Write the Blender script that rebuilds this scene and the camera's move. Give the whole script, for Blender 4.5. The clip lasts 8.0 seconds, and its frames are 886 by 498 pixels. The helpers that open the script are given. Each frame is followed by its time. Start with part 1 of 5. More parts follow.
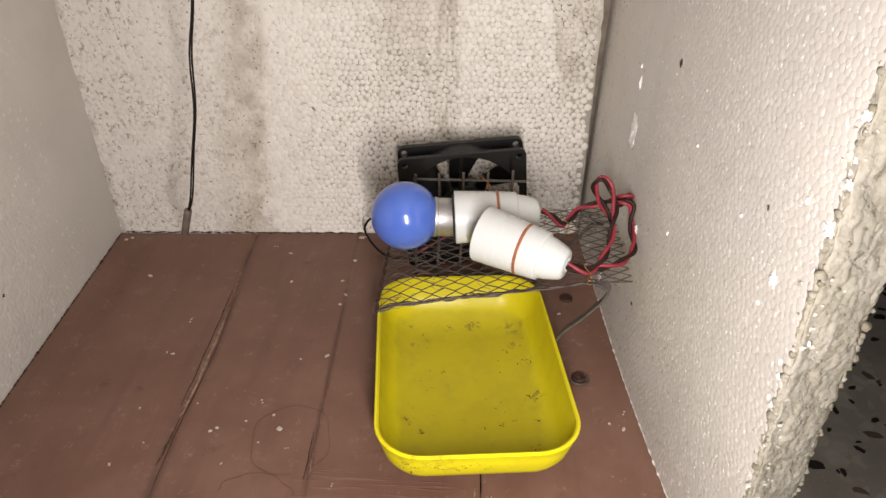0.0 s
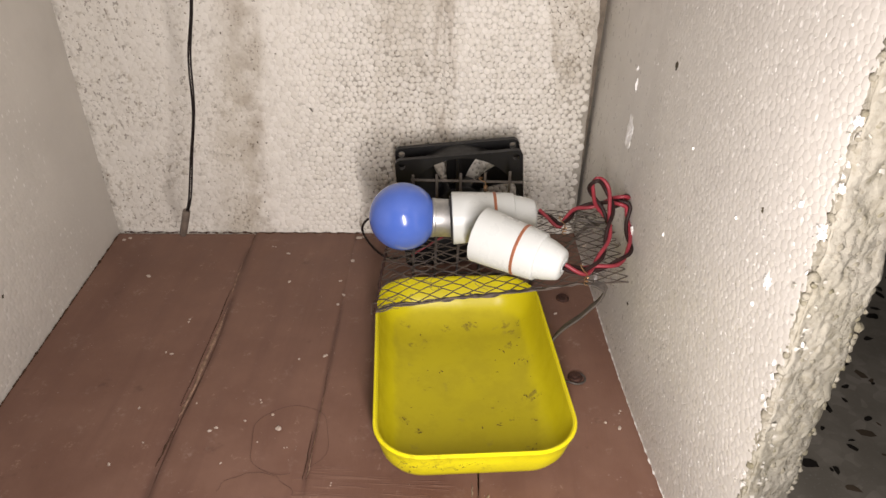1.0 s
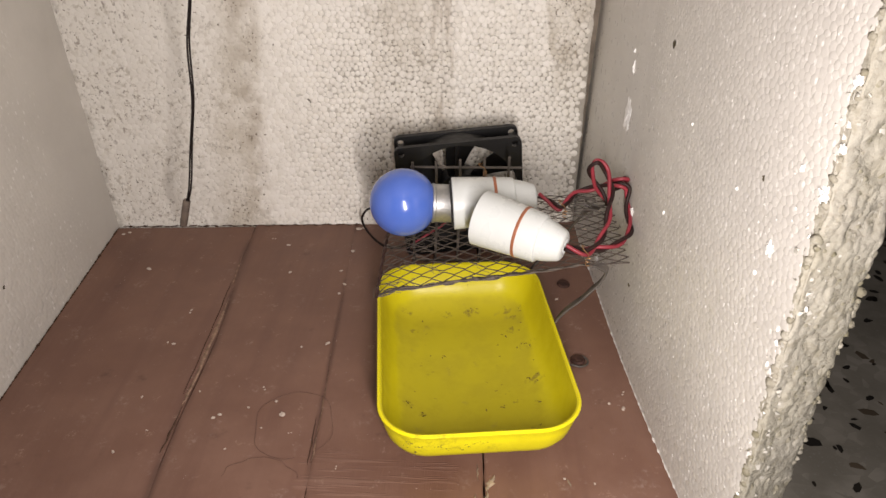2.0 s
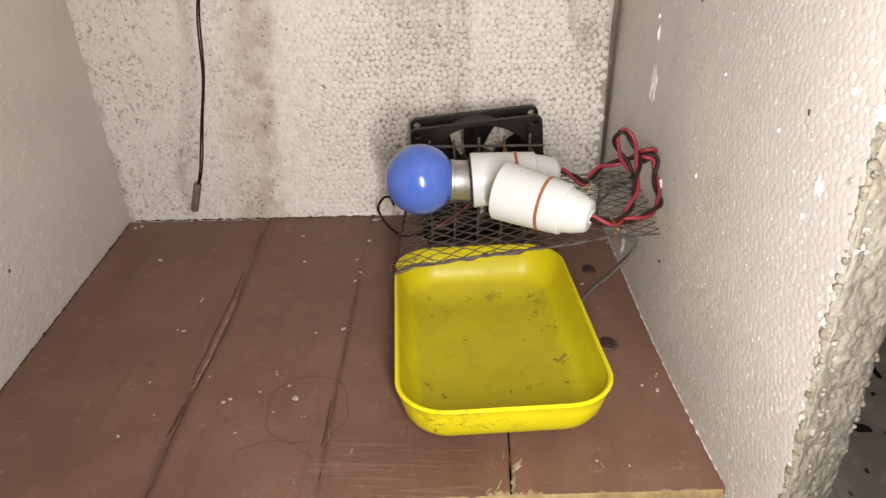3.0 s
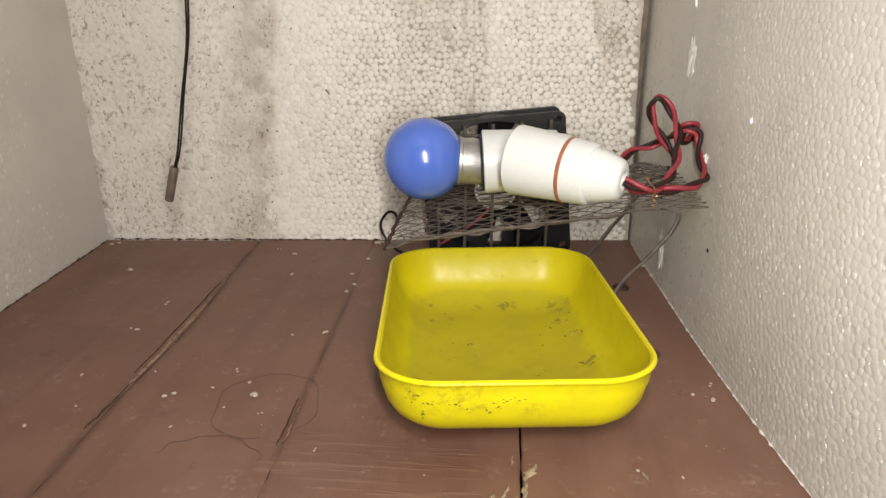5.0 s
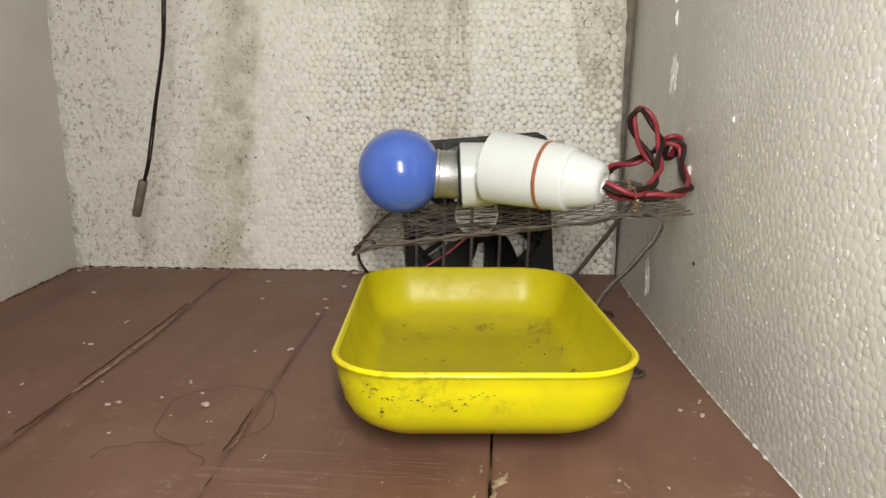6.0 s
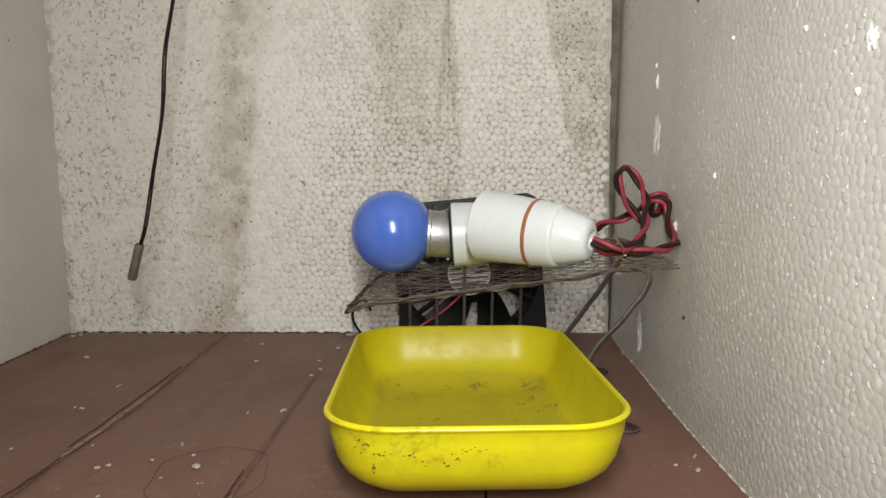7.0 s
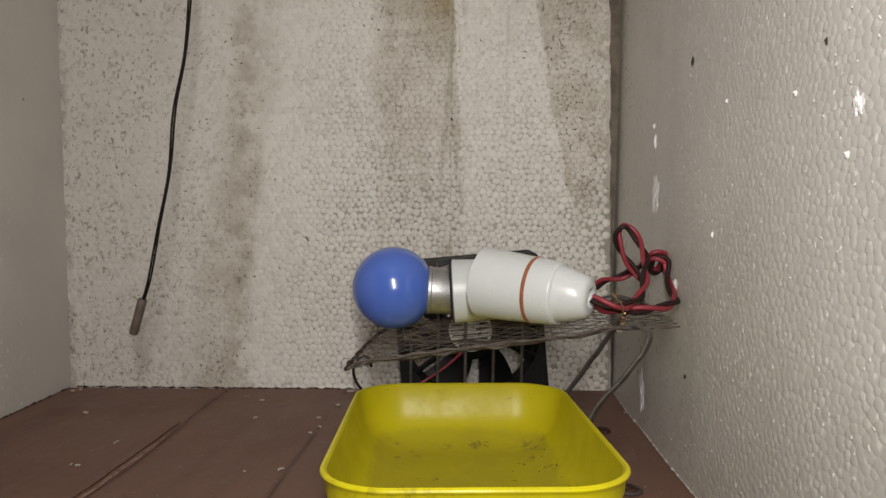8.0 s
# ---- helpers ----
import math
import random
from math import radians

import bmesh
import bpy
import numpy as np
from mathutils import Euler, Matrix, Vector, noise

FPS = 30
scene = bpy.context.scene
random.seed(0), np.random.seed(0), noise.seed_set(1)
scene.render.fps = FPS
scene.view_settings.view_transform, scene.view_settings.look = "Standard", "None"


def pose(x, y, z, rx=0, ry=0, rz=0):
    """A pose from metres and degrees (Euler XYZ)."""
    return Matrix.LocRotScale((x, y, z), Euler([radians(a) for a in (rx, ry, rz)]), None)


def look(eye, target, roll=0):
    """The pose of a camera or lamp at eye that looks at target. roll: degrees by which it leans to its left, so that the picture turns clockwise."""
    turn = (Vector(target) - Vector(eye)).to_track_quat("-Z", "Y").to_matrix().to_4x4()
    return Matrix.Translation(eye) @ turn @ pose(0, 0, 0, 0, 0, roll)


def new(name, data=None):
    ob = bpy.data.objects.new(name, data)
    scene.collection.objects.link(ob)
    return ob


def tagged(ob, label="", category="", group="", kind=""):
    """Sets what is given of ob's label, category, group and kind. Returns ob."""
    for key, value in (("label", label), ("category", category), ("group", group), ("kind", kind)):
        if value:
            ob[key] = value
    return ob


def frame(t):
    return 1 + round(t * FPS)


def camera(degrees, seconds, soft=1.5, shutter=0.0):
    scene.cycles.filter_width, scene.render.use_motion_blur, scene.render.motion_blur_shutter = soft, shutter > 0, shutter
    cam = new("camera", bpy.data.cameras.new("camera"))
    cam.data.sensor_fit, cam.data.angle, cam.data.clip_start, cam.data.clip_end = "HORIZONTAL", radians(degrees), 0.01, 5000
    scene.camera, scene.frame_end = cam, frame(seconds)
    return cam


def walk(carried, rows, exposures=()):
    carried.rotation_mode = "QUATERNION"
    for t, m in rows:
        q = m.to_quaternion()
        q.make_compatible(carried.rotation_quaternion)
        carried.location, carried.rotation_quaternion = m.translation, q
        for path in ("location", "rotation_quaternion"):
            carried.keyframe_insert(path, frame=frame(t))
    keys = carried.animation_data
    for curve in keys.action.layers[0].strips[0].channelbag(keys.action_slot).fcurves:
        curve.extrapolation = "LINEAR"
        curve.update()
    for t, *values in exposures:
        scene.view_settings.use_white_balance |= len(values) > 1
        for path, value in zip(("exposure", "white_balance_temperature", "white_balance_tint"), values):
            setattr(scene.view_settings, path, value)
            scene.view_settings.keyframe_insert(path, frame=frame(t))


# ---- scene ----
# A small home-made box of foam panels with a painted plank floor, lit by the torch of the phone that films it.
cam = camera(64.58, 8.0)
PATH = [
    (0, (0.1833, 0.1482, 0.2743), (0.14973, 0.97857, -0.28186), 1.05),
    (0.5, (0.1826, 0.1479, 0.2743), (0.15149, 0.97829, -0.28192), 1.04),
    (1, (0.1822, 0.1467, 0.2769), (0.15511, 0.97593, -0.28135), 1.27),
    (2.5, (0.1796, 0.1380, 0.2550), (0.15313, 0.97953, -0.28461), 0.00),
    (3, (0.1796, 0.1393, 0.2354), (0.13027, 0.99461, -0.28044), -1.12),
    (3.5, (0.1815, 0.1383, 0.2127), (0.11119, 1.01519, -0.26284), -2.39),
    (4, (0.1829, 0.1381, 0.1975), (0.11856, 1.03601, -0.23788), -1.31),
    (5.5, (0.1923, 0.1684, 0.1212), (0.09441, 1.12251, -0.16175), -0.17),
    (6, (0.1965, 0.1670, 0.1125), (0.10960, 1.13609, -0.11853), 0.54),
    (6.5, (0.1976, 0.1642, 0.1109), (0.09977, 1.14144, -0.07714), 0.40),
    (7, (0.1988, 0.1627, 0.1098), (0.11513, 1.14956, -0.02830), -0.19),
    (7.5, (0.1985, 0.1628, 0.1115), (0.11257, 1.15552, 0.02771), 0.10),
    (8, (0.2011, 0.1612, 0.1113), (0.10905, 1.15507, 0.04943), 0.06),
]
EXPOSURES = [(0, -0.11, 6450, 18), (2.5, -0.13, 6450, 18), (4.0, -0.05, 6450, 15), (5.5, -0.14, 6500, 11), (6.0, -0.24, 6350, 9), (6.5, -0.04, 6150, 8), (7.0, -0.41, 6150, 9), (7.5, -0.82, 6200, 9), (8, -0.89, 6300, 13)]
walk(cam, [(t, look(eye, target, roll)) for t, eye, target, roll in PATH], EXPOSURES)

# ---------------------------------------------------------------- light
world = bpy.data.worlds.new("dim_room")
scene.world = world
world.use_nodes = True
world.node_tree.nodes["Background"].inputs[0].default_value = (0.9, 0.95, 1.0, 1)
world.node_tree.nodes["Background"].inputs[1].default_value = 0.02

torch = bpy.data.lights.new("torch", "AREA")
torch.shape, torch.size, torch.size_y = "RECTANGLE", 0.006, 0.165
torch.energy, torch.color = 1.58, (1.0, 0.945, 0.865)
torch_ob = new("torch", torch)
torch_ob.matrix_world = look((0.2035, 0.146, 0.190), (0.160, 0.58, 0.17), 7)


# ---------------------------------------------------------------- node helpers
class Paint:
    """A principled material with a few shorthand nodes."""

    def __init__(self, name, rough=0.6, metal=0.0, spec=0.5):
        self.m = bpy.data.materials.new(name)
        self.m.use_nodes = True
        self.nt = self.m.node_tree
        self.b = self.nt.nodes["Principled BSDF"]
        self.b.inputs["Roughness"].default_value = rough
        self.b.inputs["Metallic"].default_value = metal
        self.b.inputs["Specular IOR Level"].default_value = spec
        self.obj = self.nt.nodes.new("ShaderNodeTexCoord").outputs["Object"]

    def put(self, sock, v):
        if isinstance(v, bpy.types.NodeSocket):
            self.nt.links.new(v, sock)
        elif isinstance(v, tuple) and len(v) == 3 and sock.type == "RGBA":
            sock.default_value = (*v, 1)
        else:
            sock.default_value = v

    def split(self, vec=None):
        n = self.nt.nodes.new("ShaderNodeSeparateXYZ")
        self.put(n.inputs[0], vec or self.obj)
        return n.outputs

    def stretch(self, scale, vec=None):
        n = self.nt.nodes.new("ShaderNodeMapping")
        self.put(n.inputs["Vector"], vec or self.obj)
        n.inputs["Scale"].default_value = scale
        return n.outputs[0]

    def noise(self, scale, detail=3.0, rough=0.55, vec=None, colour=False):
        n = self.nt.nodes.new("ShaderNodeTexNoise")
        self.put(n.inputs["Vector"], vec or self.obj)
        n.inputs["Scale"].default_value = scale
        n.inputs["Detail"].default_value = detail
        n.inputs["Roughness"].default_value = rough
        return n.outputs["Color" if colour else "Fac"]

    def plane(self, a, b):
        n = self.nt.nodes.new("ShaderNodeCombineXYZ")
        self.put(n.inputs[0], a)
        self.put(n.inputs[1], b)
        return n.outputs[0]

    def cells(self, scale, feature="F1", vec=None, out="Distance", rand=1.0, flat=False):
        n = self.nt.nodes.new("ShaderNodeTexVoronoi")
        n.feature = feature
        n.voronoi_dimensions = "2D" if flat else "3D"
        self.put(n.inputs["Vector"], vec or self.obj)
        n.inputs["Scale"].default_value = scale
        n.inputs["Randomness"].default_value = rand
        return n.outputs[out]

    def calc(self, op, a, b=0.0, clamp=False):
        n = self.nt.nodes.new("ShaderNodeMath")
        n.operation, n.use_clamp = op, clamp
        self.put(n.inputs[0], a)
        self.put(n.inputs[1], b)
        return n.outputs[0]

    def ease(self, v, lo, hi, a=0.0, b=1.0):
        n = self.nt.nodes.new("ShaderNodeMapRange")
        n.interpolation_type = "SMOOTHSTEP"
        self.put(n.inputs[0], v)
        for i, k in enumerate((lo, hi, a, b)):
            n.inputs[i + 1].default_value = k
        return n.outputs[0]

    def band(self, v, lo, hi, soft):
        return self.calc("MULTIPLY", self.ease(v, lo - soft, lo + soft), self.ease(v, hi - soft, hi + soft, 1.0, 0.0))

    def mul(self, *vs):
        r = vs[0]
        for v in vs[1:]:
            r = self.calc("MULTIPLY", r, v)
        return r

    def blend(self, fac, a, b, mode="MIX"):
        n = self.nt.nodes.new("ShaderNodeMix")
        n.data_type, n.blend_type = "RGBA", mode
        self.put(n.inputs[0], fac)
        self.put(n.inputs[6], a)
        self.put(n.inputs[7], b)
        return n.outputs[2]

    def rand(self):
        return self.nt.nodes.new("ShaderNodeObjectInfo").outputs["Random"]

    def island(self):
        return self.nt.nodes.new("ShaderNodeNewGeometry").outputs["Random Per Island"]

    def bump(self, height, dist, strength=1.0, under=None):
        n = self.nt.nodes.new("ShaderNodeBump")
        n.inputs["Distance"].default_value = dist
        n.inputs["Strength"].default_value = strength
        self.put(n.inputs["Height"], height)
        if under:
            self.put(n.inputs["Normal"], under)
        return n.outputs[0]

    def done(self, colour=None, rough=None, normal=None):
        if colour is not None:
            self.put(self.b.inputs["Base Color"], colour)
        if rough is not None:
            self.put(self.b.inputs["Roughness"], rough)
        if normal is not None:
            self.put(self.b.inputs["Normal"], normal)
        return self.m


# ---------------------------------------------------------------- materials
def foam_back(name, beads):
    """Bead foam, cut face: grime in the joints, brown water stains in upright streaks."""
    p = Paint(name, 0.6, spec=0.3)
    x, y, z = p.split()
    wob = p.calc("MULTIPLY", p.calc("SUBTRACT", p.noise(26), 0.5), 0.02)
    xs = p.calc("ADD", x, wob)
    fray = p.mul(p.calc("SUBTRACT", p.noise(150, 4, 0.65), 0.5), 0.012)
    lean1 = p.calc("SUBTRACT", xs, p.mul(z, 0.1))
    s1 = p.mul(p.ease(lean1, -0.004, 0.016), p.ease(p.calc("ADD", lean1, fray), 0.031, 0.041, 1.0, 0.0), p.ease(z, 0.30, 0.03, 0.35, 1.0))
    edge2 = p.calc("ADD", p.calc("ADD", x, p.mul(wob, 0.10)), p.mul(p.calc("SUBTRACT", z, 0.09), 0.06))
    s2 = p.mul(p.ease(xs, 0.112, 0.126), p.ease(edge2, 0.1745, 0.1762, 1.0, 0.0), p.ease(z, 0.05, 0.24, 0.38, 1.0))
    edge3 = p.calc("ADD", p.calc("ADD", x, p.mul(fray, 0.5)), p.calc("ADD", p.mul(wob, 0.5), p.mul(z, 0.17)))
    s3 = p.mul(p.ease(edge3, 0.2560, 0.2590), p.ease(xs, 0.250, 0.268, 1.0, 0.45), p.ease(z, 0.085, 0.125))
    s4 = p.mul(p.ease(xs, 0.128, 0.164), p.ease(edge2, 0.1745, 0.1765, 1.0, 0.0), p.ease(p.calc("ADD", z, p.mul(wob, 1.5)), 0.195, 0.240))
    s5 = p.mul(p.band(xs, 0.158, 0.172, 0.003), p.ease(p.noise(160, 2, vec=p.stretch((1, 1, 0.06))), 0.45, 0.6))
    s6 = p.mul(p.band(xs, 0.030, 0.046, 0.005), p.ease(p.noise(60, 3), 0.42, 0.6))
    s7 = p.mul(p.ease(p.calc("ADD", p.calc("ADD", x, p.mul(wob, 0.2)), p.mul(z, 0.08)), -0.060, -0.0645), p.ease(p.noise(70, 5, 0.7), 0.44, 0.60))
    patch = p.ease(p.noise(48, 5, 0.6), 0.32, 0.66)
    stain = p.mul(p.calc("MAXIMUM", p.calc("MAXIMUM", s1, s2), s3), p.ease(patch, 0, 1, 0.45, 1.0))
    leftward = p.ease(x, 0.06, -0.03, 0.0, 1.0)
    spots = p.calc("MAXIMUM", p.calc("MAXIMUM", p.mul(leftward, 0.9), stain), 0.25)
    base = p.blend(p.mul(p.ease(p.noise(17, 4), 0.38, 0.68), 0.45), (0.80, 0.775, 0.71), (0.62, 0.595, 0.54))
    if beads:
        base = p.blend(p.ease(p.island(), 0.0, 1.0, 0.3, 1.0), (0.87, 0.85, 0.795), base)
    # base tone duller towards the left-hand end
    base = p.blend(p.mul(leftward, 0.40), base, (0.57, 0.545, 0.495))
    base = p.blend(p.calc("MULTIPLY", stain, 0.48), base, (0.36, 0.305, 0.215))
    base = p.blend(p.calc("MULTIPLY", p.calc("MAXIMUM", s5, s6), 0.35), base, (0.26, 0.20, 0.135))
    base = p.blend(p.calc("MULTIPLY", s4, 0.62), base, (0.34, 0.265, 0.11))
    # darker broken line along the left-hand corner
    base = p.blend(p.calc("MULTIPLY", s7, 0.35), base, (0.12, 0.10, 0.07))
    if not beads:
        beady = p.mul(p.ease(x, 0.046, 0.125, 0.12, 1.0), p.ease(p.noise(30, 3), 0.35, 0.6, 0.6, 1.0), p.ease(p.band(x, 0.173, 0.182, 0.002), 0, 1, 1.0, 0.35), p.ease(z, 0.10, 0.17, 1.0, 0.30))
        base = p.blend(p.mul(beady, 0.78), base, (0.26, 0.235, 0.19))
        fleck = p.mul(p.ease(p.noise(210, 3, 0.6), 0.48, 0.56), p.ease(p.noise(50, 3, 0.6), 0.36, 0.50), spots, beady)
        base = p.blend(p.calc("MULTIPLY", fleck, 0.38), base, (0.14, 0.115, 0.085))
    mottle = p.mul(p.ease(p.noise(300, 3, 0.6), 0.52, 0.66), p.ease(p.noise(40, 3), 0.34, 0.56), spots, 0.5)
    base = p.blend(mottle, base, (0.30, 0.255, 0.19))
    speck = p.mul(p.ease(p.noise(430, 3, 0.6, p.stretch((1, 1, 0.75))), 0.585, 0.635), p.ease(p.noise(44, 3, 0.6), 0.40, 0.52), spots)
    base = p.blend(p.calc("MULTIPLY", speck, 0.65), base, (0.14, 0.11, 0.08))
    n = p.bump(p.noise(22, 3), 0.003, 0.4)
    n = p.bump(p.noise(340, 3), 0.0005, 0.35, n)
    n = p.bump(p.noise(1100, 2), 0.0003, 0.25, n)
    return p.done(base, 0.5, n)


def foam_smooth(name, bump, glint, white, beads_from, sparks=1.0, beads=False):
    """Bead foam, moulded skin: flattened beads with pale joints under a faint gloss, plain towards the back."""
    p = Paint(name, 0.42, spec=0.4)
    x, y, z = p.split()
    warp = p.calc("MULTIPLY", p.noise(90, 1), 0.002)
    flat = p.plane(p.calc("ADD", y, warp), p.calc("SUBTRACT", z, warp))
    bead = p.cells(335, vec=flat, rand=0.68, flat=True)
    tone = p.island() if beads else p.cells(335, vec=flat, out="Color", rand=0.68, flat=True)
    nook = p.ease(bead, 0.50, 0.60)
    big = p.noise(12, 4)
    zone = p.mul(p.ease(y, beads_from + 0.05, beads_from - 0.04, 0.06, 1.0), p.ease(p.noise(20, 2), 0.3, 0.55, 0.5, 1.0))
    base = p.blend(p.ease(big, 0.3, 0.7), tuple(c * w for w, c in zip(white, (0.72, 0.705, 0.675))), tuple(c * w for w, c in zip(white, (0.64, 0.625, 0.60))))
    base = p.blend(p.mul(p.ease(tone, 0.2, 1.0), zone, 0.20), base, tuple(c * w for w, c in zip(white, (0.48, 0.465, 0.44))))
    # White dots and joint rims put the glints of bead facets into the colour.
    glit = p.stretch((1, 1, 0.6))
    spark = p.mul(p.ease(p.cells(300, vec=glit), 0.26, 0.14), p.ease(p.cells(300, vec=glit, out="Color"), 0.41, 0.45), p.ease(p.noise(45, 2), 0.38, 0.55, 0.2, 1.0), p.ease(zone, 0.1, 0.4), sparks)
    rim = p.mul(nook, p.ease(p.noise(240, 3), 0.55, 0.62), zone, sparks, 0.7)
    base = p.blend(rim, base, (0.86, 0.85, 0.82))
    base = p.blend(spark, base, (0.95, 0.94, 0.92))
    dots = p.mul(p.ease(p.cells(40), 0.045, 0.03), p.ease(p.cells(40, out="Color"), 0.72, 0.74))
    base = p.blend(p.mul(dots, 0.8), base, (0.09, 0.08, 0.07))
    grub = p.mul(p.ease(p.noise(30, 5, 0.65), 0.55, 0.75), 0.22)
    base = p.blend(grub, base, (0.42, 0.40, 0.36))
    gloss = p.ease(p.noise(260, 1), 0.55, 0.75, 0.5, glint)
    n = p.bump(big, 0.001, 0.3)
    n = p.bump(p.mul(p.calc("SUBTRACT", 1.0, p.mul(bead, bead, 1.6)), zone), 0.0013, bump, n)
    n = p.bump(p.noise(700, 2), 0.0003, 0.2, n)
    return p.done(base, gloss, n)


def foam_broken():
    """Torn bead foam: grimy yellow-grey hollows, cleaner broken beads."""
    p = Paint("bead_foam_broken", 0.9, spec=0.08)
    big = p.ease(p.noise(40, 4), 0.38, 0.60)
    base = p.blend(big, (0.300, 0.280, 0.225), (0.225, 0.207, 0.140))
    bead = p.cells(330)
    tone = p.cells(330, out="Color")
    base = p.blend(p.ease(tone, 0.45, 0.95, 0.0, 0.5), base, (0.36, 0.342, 0.285))
    base = p.blend(p.ease(p.island(), 0.45, 1.0, 0.0, 0.6), base, (0.44, 0.42, 0.36))
    base = p.blend(p.mul(p.ease(bead, 0.55, 0.8), 0.3), base, (0.22, 0.20, 0.15))
    base = p.blend(p.mul(p.ease(p.noise(170, 5, 0.65), 0.52, 0.64), 0.5), base, (0.225, 0.205, 0.145))
    n = p.bump(p.calc("SUBTRACT", 1.0, p.mul(bead, bead, 1.3)), 0.0012, 0.35)
    n = p.bump(p.noise(700, 5, 0.75), 0.0010, 0.65, n)
    return p.done(base, 0.9, n)


def painted_plank():
    """Brown floor paint over wood: grain along the plank, dust and rubbed patches."""
    p = Paint("brown_paint_on_wood", 0.55, spec=0.35)
    long = p.stretch((1.0, 0.12, 1.0))
    grain = p.noise(260, 4, 0.6, long)
    streak = p.noise(60, 3, 0.6, p.stretch((1.0, 0.06, 1.0)))
    wear = p.noise(24, 5, 0.65)
    base = p.blend(p.ease(wear, 0.3, 0.7), (0.165, 0.087, 0.062), (0.212, 0.121, 0.088))
    base = p.blend(p.mul(p.ease(streak, 0.45, 0.7), 0.35), base, (0.115, 0.058, 0.046))
    base = p.blend(p.calc("MULTIPLY", p.rand(), 0.18), base, (0.22, 0.115, 0.085))
    dust = p.mul(p.ease(p.noise(55, 5, 0.7), 0.56, 0.72), p.ease(p.noise(420, 2), 0.4, 0.65))
    base = p.blend(p.mul(dust, 0.35), base, (0.42, 0.34, 0.30))
    base = p.blend(p.mul(p.ease(p.noise(9, 4, 0.6), 0.42, 0.68), 0.38), base, (0.128, 0.064, 0.046))
    dark = p.ease(p.noise(38, 4, 0.7), 0.62, 0.74)
    base = p.blend(p.mul(dark, 0.45), base, (0.07, 0.038, 0.03))
    x, y, z = p.split()
    for at, far, lean, wide, deep in ((0.0325, 0.567, 0.045, 0.0040, 0.55), (0.1052, 0.57, 0.035, 0.0026, 0.5), (0.1935, 0.50, 0.006, 0.0016, 0.6)):
        line = p.calc("ADD", p.mul(p.calc("SUBTRACT", far, y), lean), at)
        if at < 0.05:
            line = p.calc("ADD", line, p.mul(p.ease(p.calc("ABSOLUTE", p.calc("SUBTRACT", y, 0.448)), 0.0, 0.085, 1.0, 0.0), 0.0032))
        off = p.calc("ABSOLUTE", p.calc("SUBTRACT", x, line))
        smear = p.mul(p.ease(off, 0.0003, wide, 1.0, 0.0), p.ease(p.noise(60, 4, 0.65, p.stretch((1, 0.35, 1))), 0.36, 0.58), deep)
        base = p.blend(smear, base, (0.062, 0.032, 0.025))
    scrape = p.mul(p.noise(420, 3, 0.6, p.stretch((0.05, 1, 1))), p.ease(y, 0.385, 0.36), p.band(x, 0.10, 0.19, 0.012))
    base = p.blend(p.mul(p.ease(scrape, 0.52, 0.66), 0.22), base, (0.34, 0.215, 0.165))
    chip = p.mul(p.ease(p.noise(85, 5, 0.7), 0.60, 0.66), p.ease(p.noise(700, 2), 0.45, 0.6))
    base = p.blend(p.mul(chip, 0.4), base, (0.36, 0.255, 0.20))
    lip = p.calc("SUBTRACT", y, p.calc("ADD", p.mul(x, 0.070), 0.3215))
    crack = p.mul(p.band(x, 0.186, 0.201, 0.004), p.ease(y, 0.354, 0.340), 0.13)
    bare = p.ease(p.calc("SUBTRACT", p.calc("ADD", p.noise(75, 5, 0.7), crack), p.mul(lip, 40.0)), 0.58, 0.61)
    base = p.blend(p.mul(bare, 0.9), base, p.blend(p.ease(grain, 0.3, 0.7), (0.44, 0.345, 0.20), (0.28, 0.20, 0.115)))
    n = p.bump(grain, 0.0005, 0.5)
    n = p.bump(p.ease(scrape, 0.5, 0.62), 0.0003, 0.5, n)
    n = p.bump(wear, 0.0012, 0.4, n)
    return p.done(base, p.ease(wear, 0.3, 0.7, 0.42, 0.65), n)


def raw_wood():
    p = Paint("bare_splintered_wood", 0.75, spec=0.25)
    fib = p.noise(150, 5, 0.7, p.stretch((1, 1, 0.35)))
    base = p.blend(p.ease(fib, 0.3, 0.7), (0.42, 0.32, 0.15), (0.27, 0.185, 0.085))
    base = p.blend(p.mul(p.ease(p.noise(70, 4), 0.56, 0.63), 0.7), base, (0.20, 0.105, 0.08))
    return p.done(base, 0.75, p.bump(fib, 0.001, 0.7))


def terrazzo():
    p = Paint("grey_terrazzo", 0.6, spec=0.2)
    c = p.cells(130, out="Color")
    base = p.blend(p.ease(c, 0.2, 0.9), (0.20, 0.185, 0.155), (0.275, 0.256, 0.22))
    base = p.blend(p.ease(p.noise(30, 4), 0.35, 0.7), base, (0.17, 0.157, 0.13))
    base = p.blend(p.ease(p.noise(500, 2), 0.6, 0.7), base, (0.21, 0.20, 0.18))
    return p.done(base, 0.6, p.bump(p.noise(300, 3), 0.0003, 0.4))


def terrazzo_chip():
    p = Paint("dark_stone_chip", 0.7, spec=0.1)
    return p.done(p.blend(p.ease(p.island(), 0.6, 1.0), (0.018, 0.016, 0.014), (0.09, 0.07, 0.05)), 0.7)


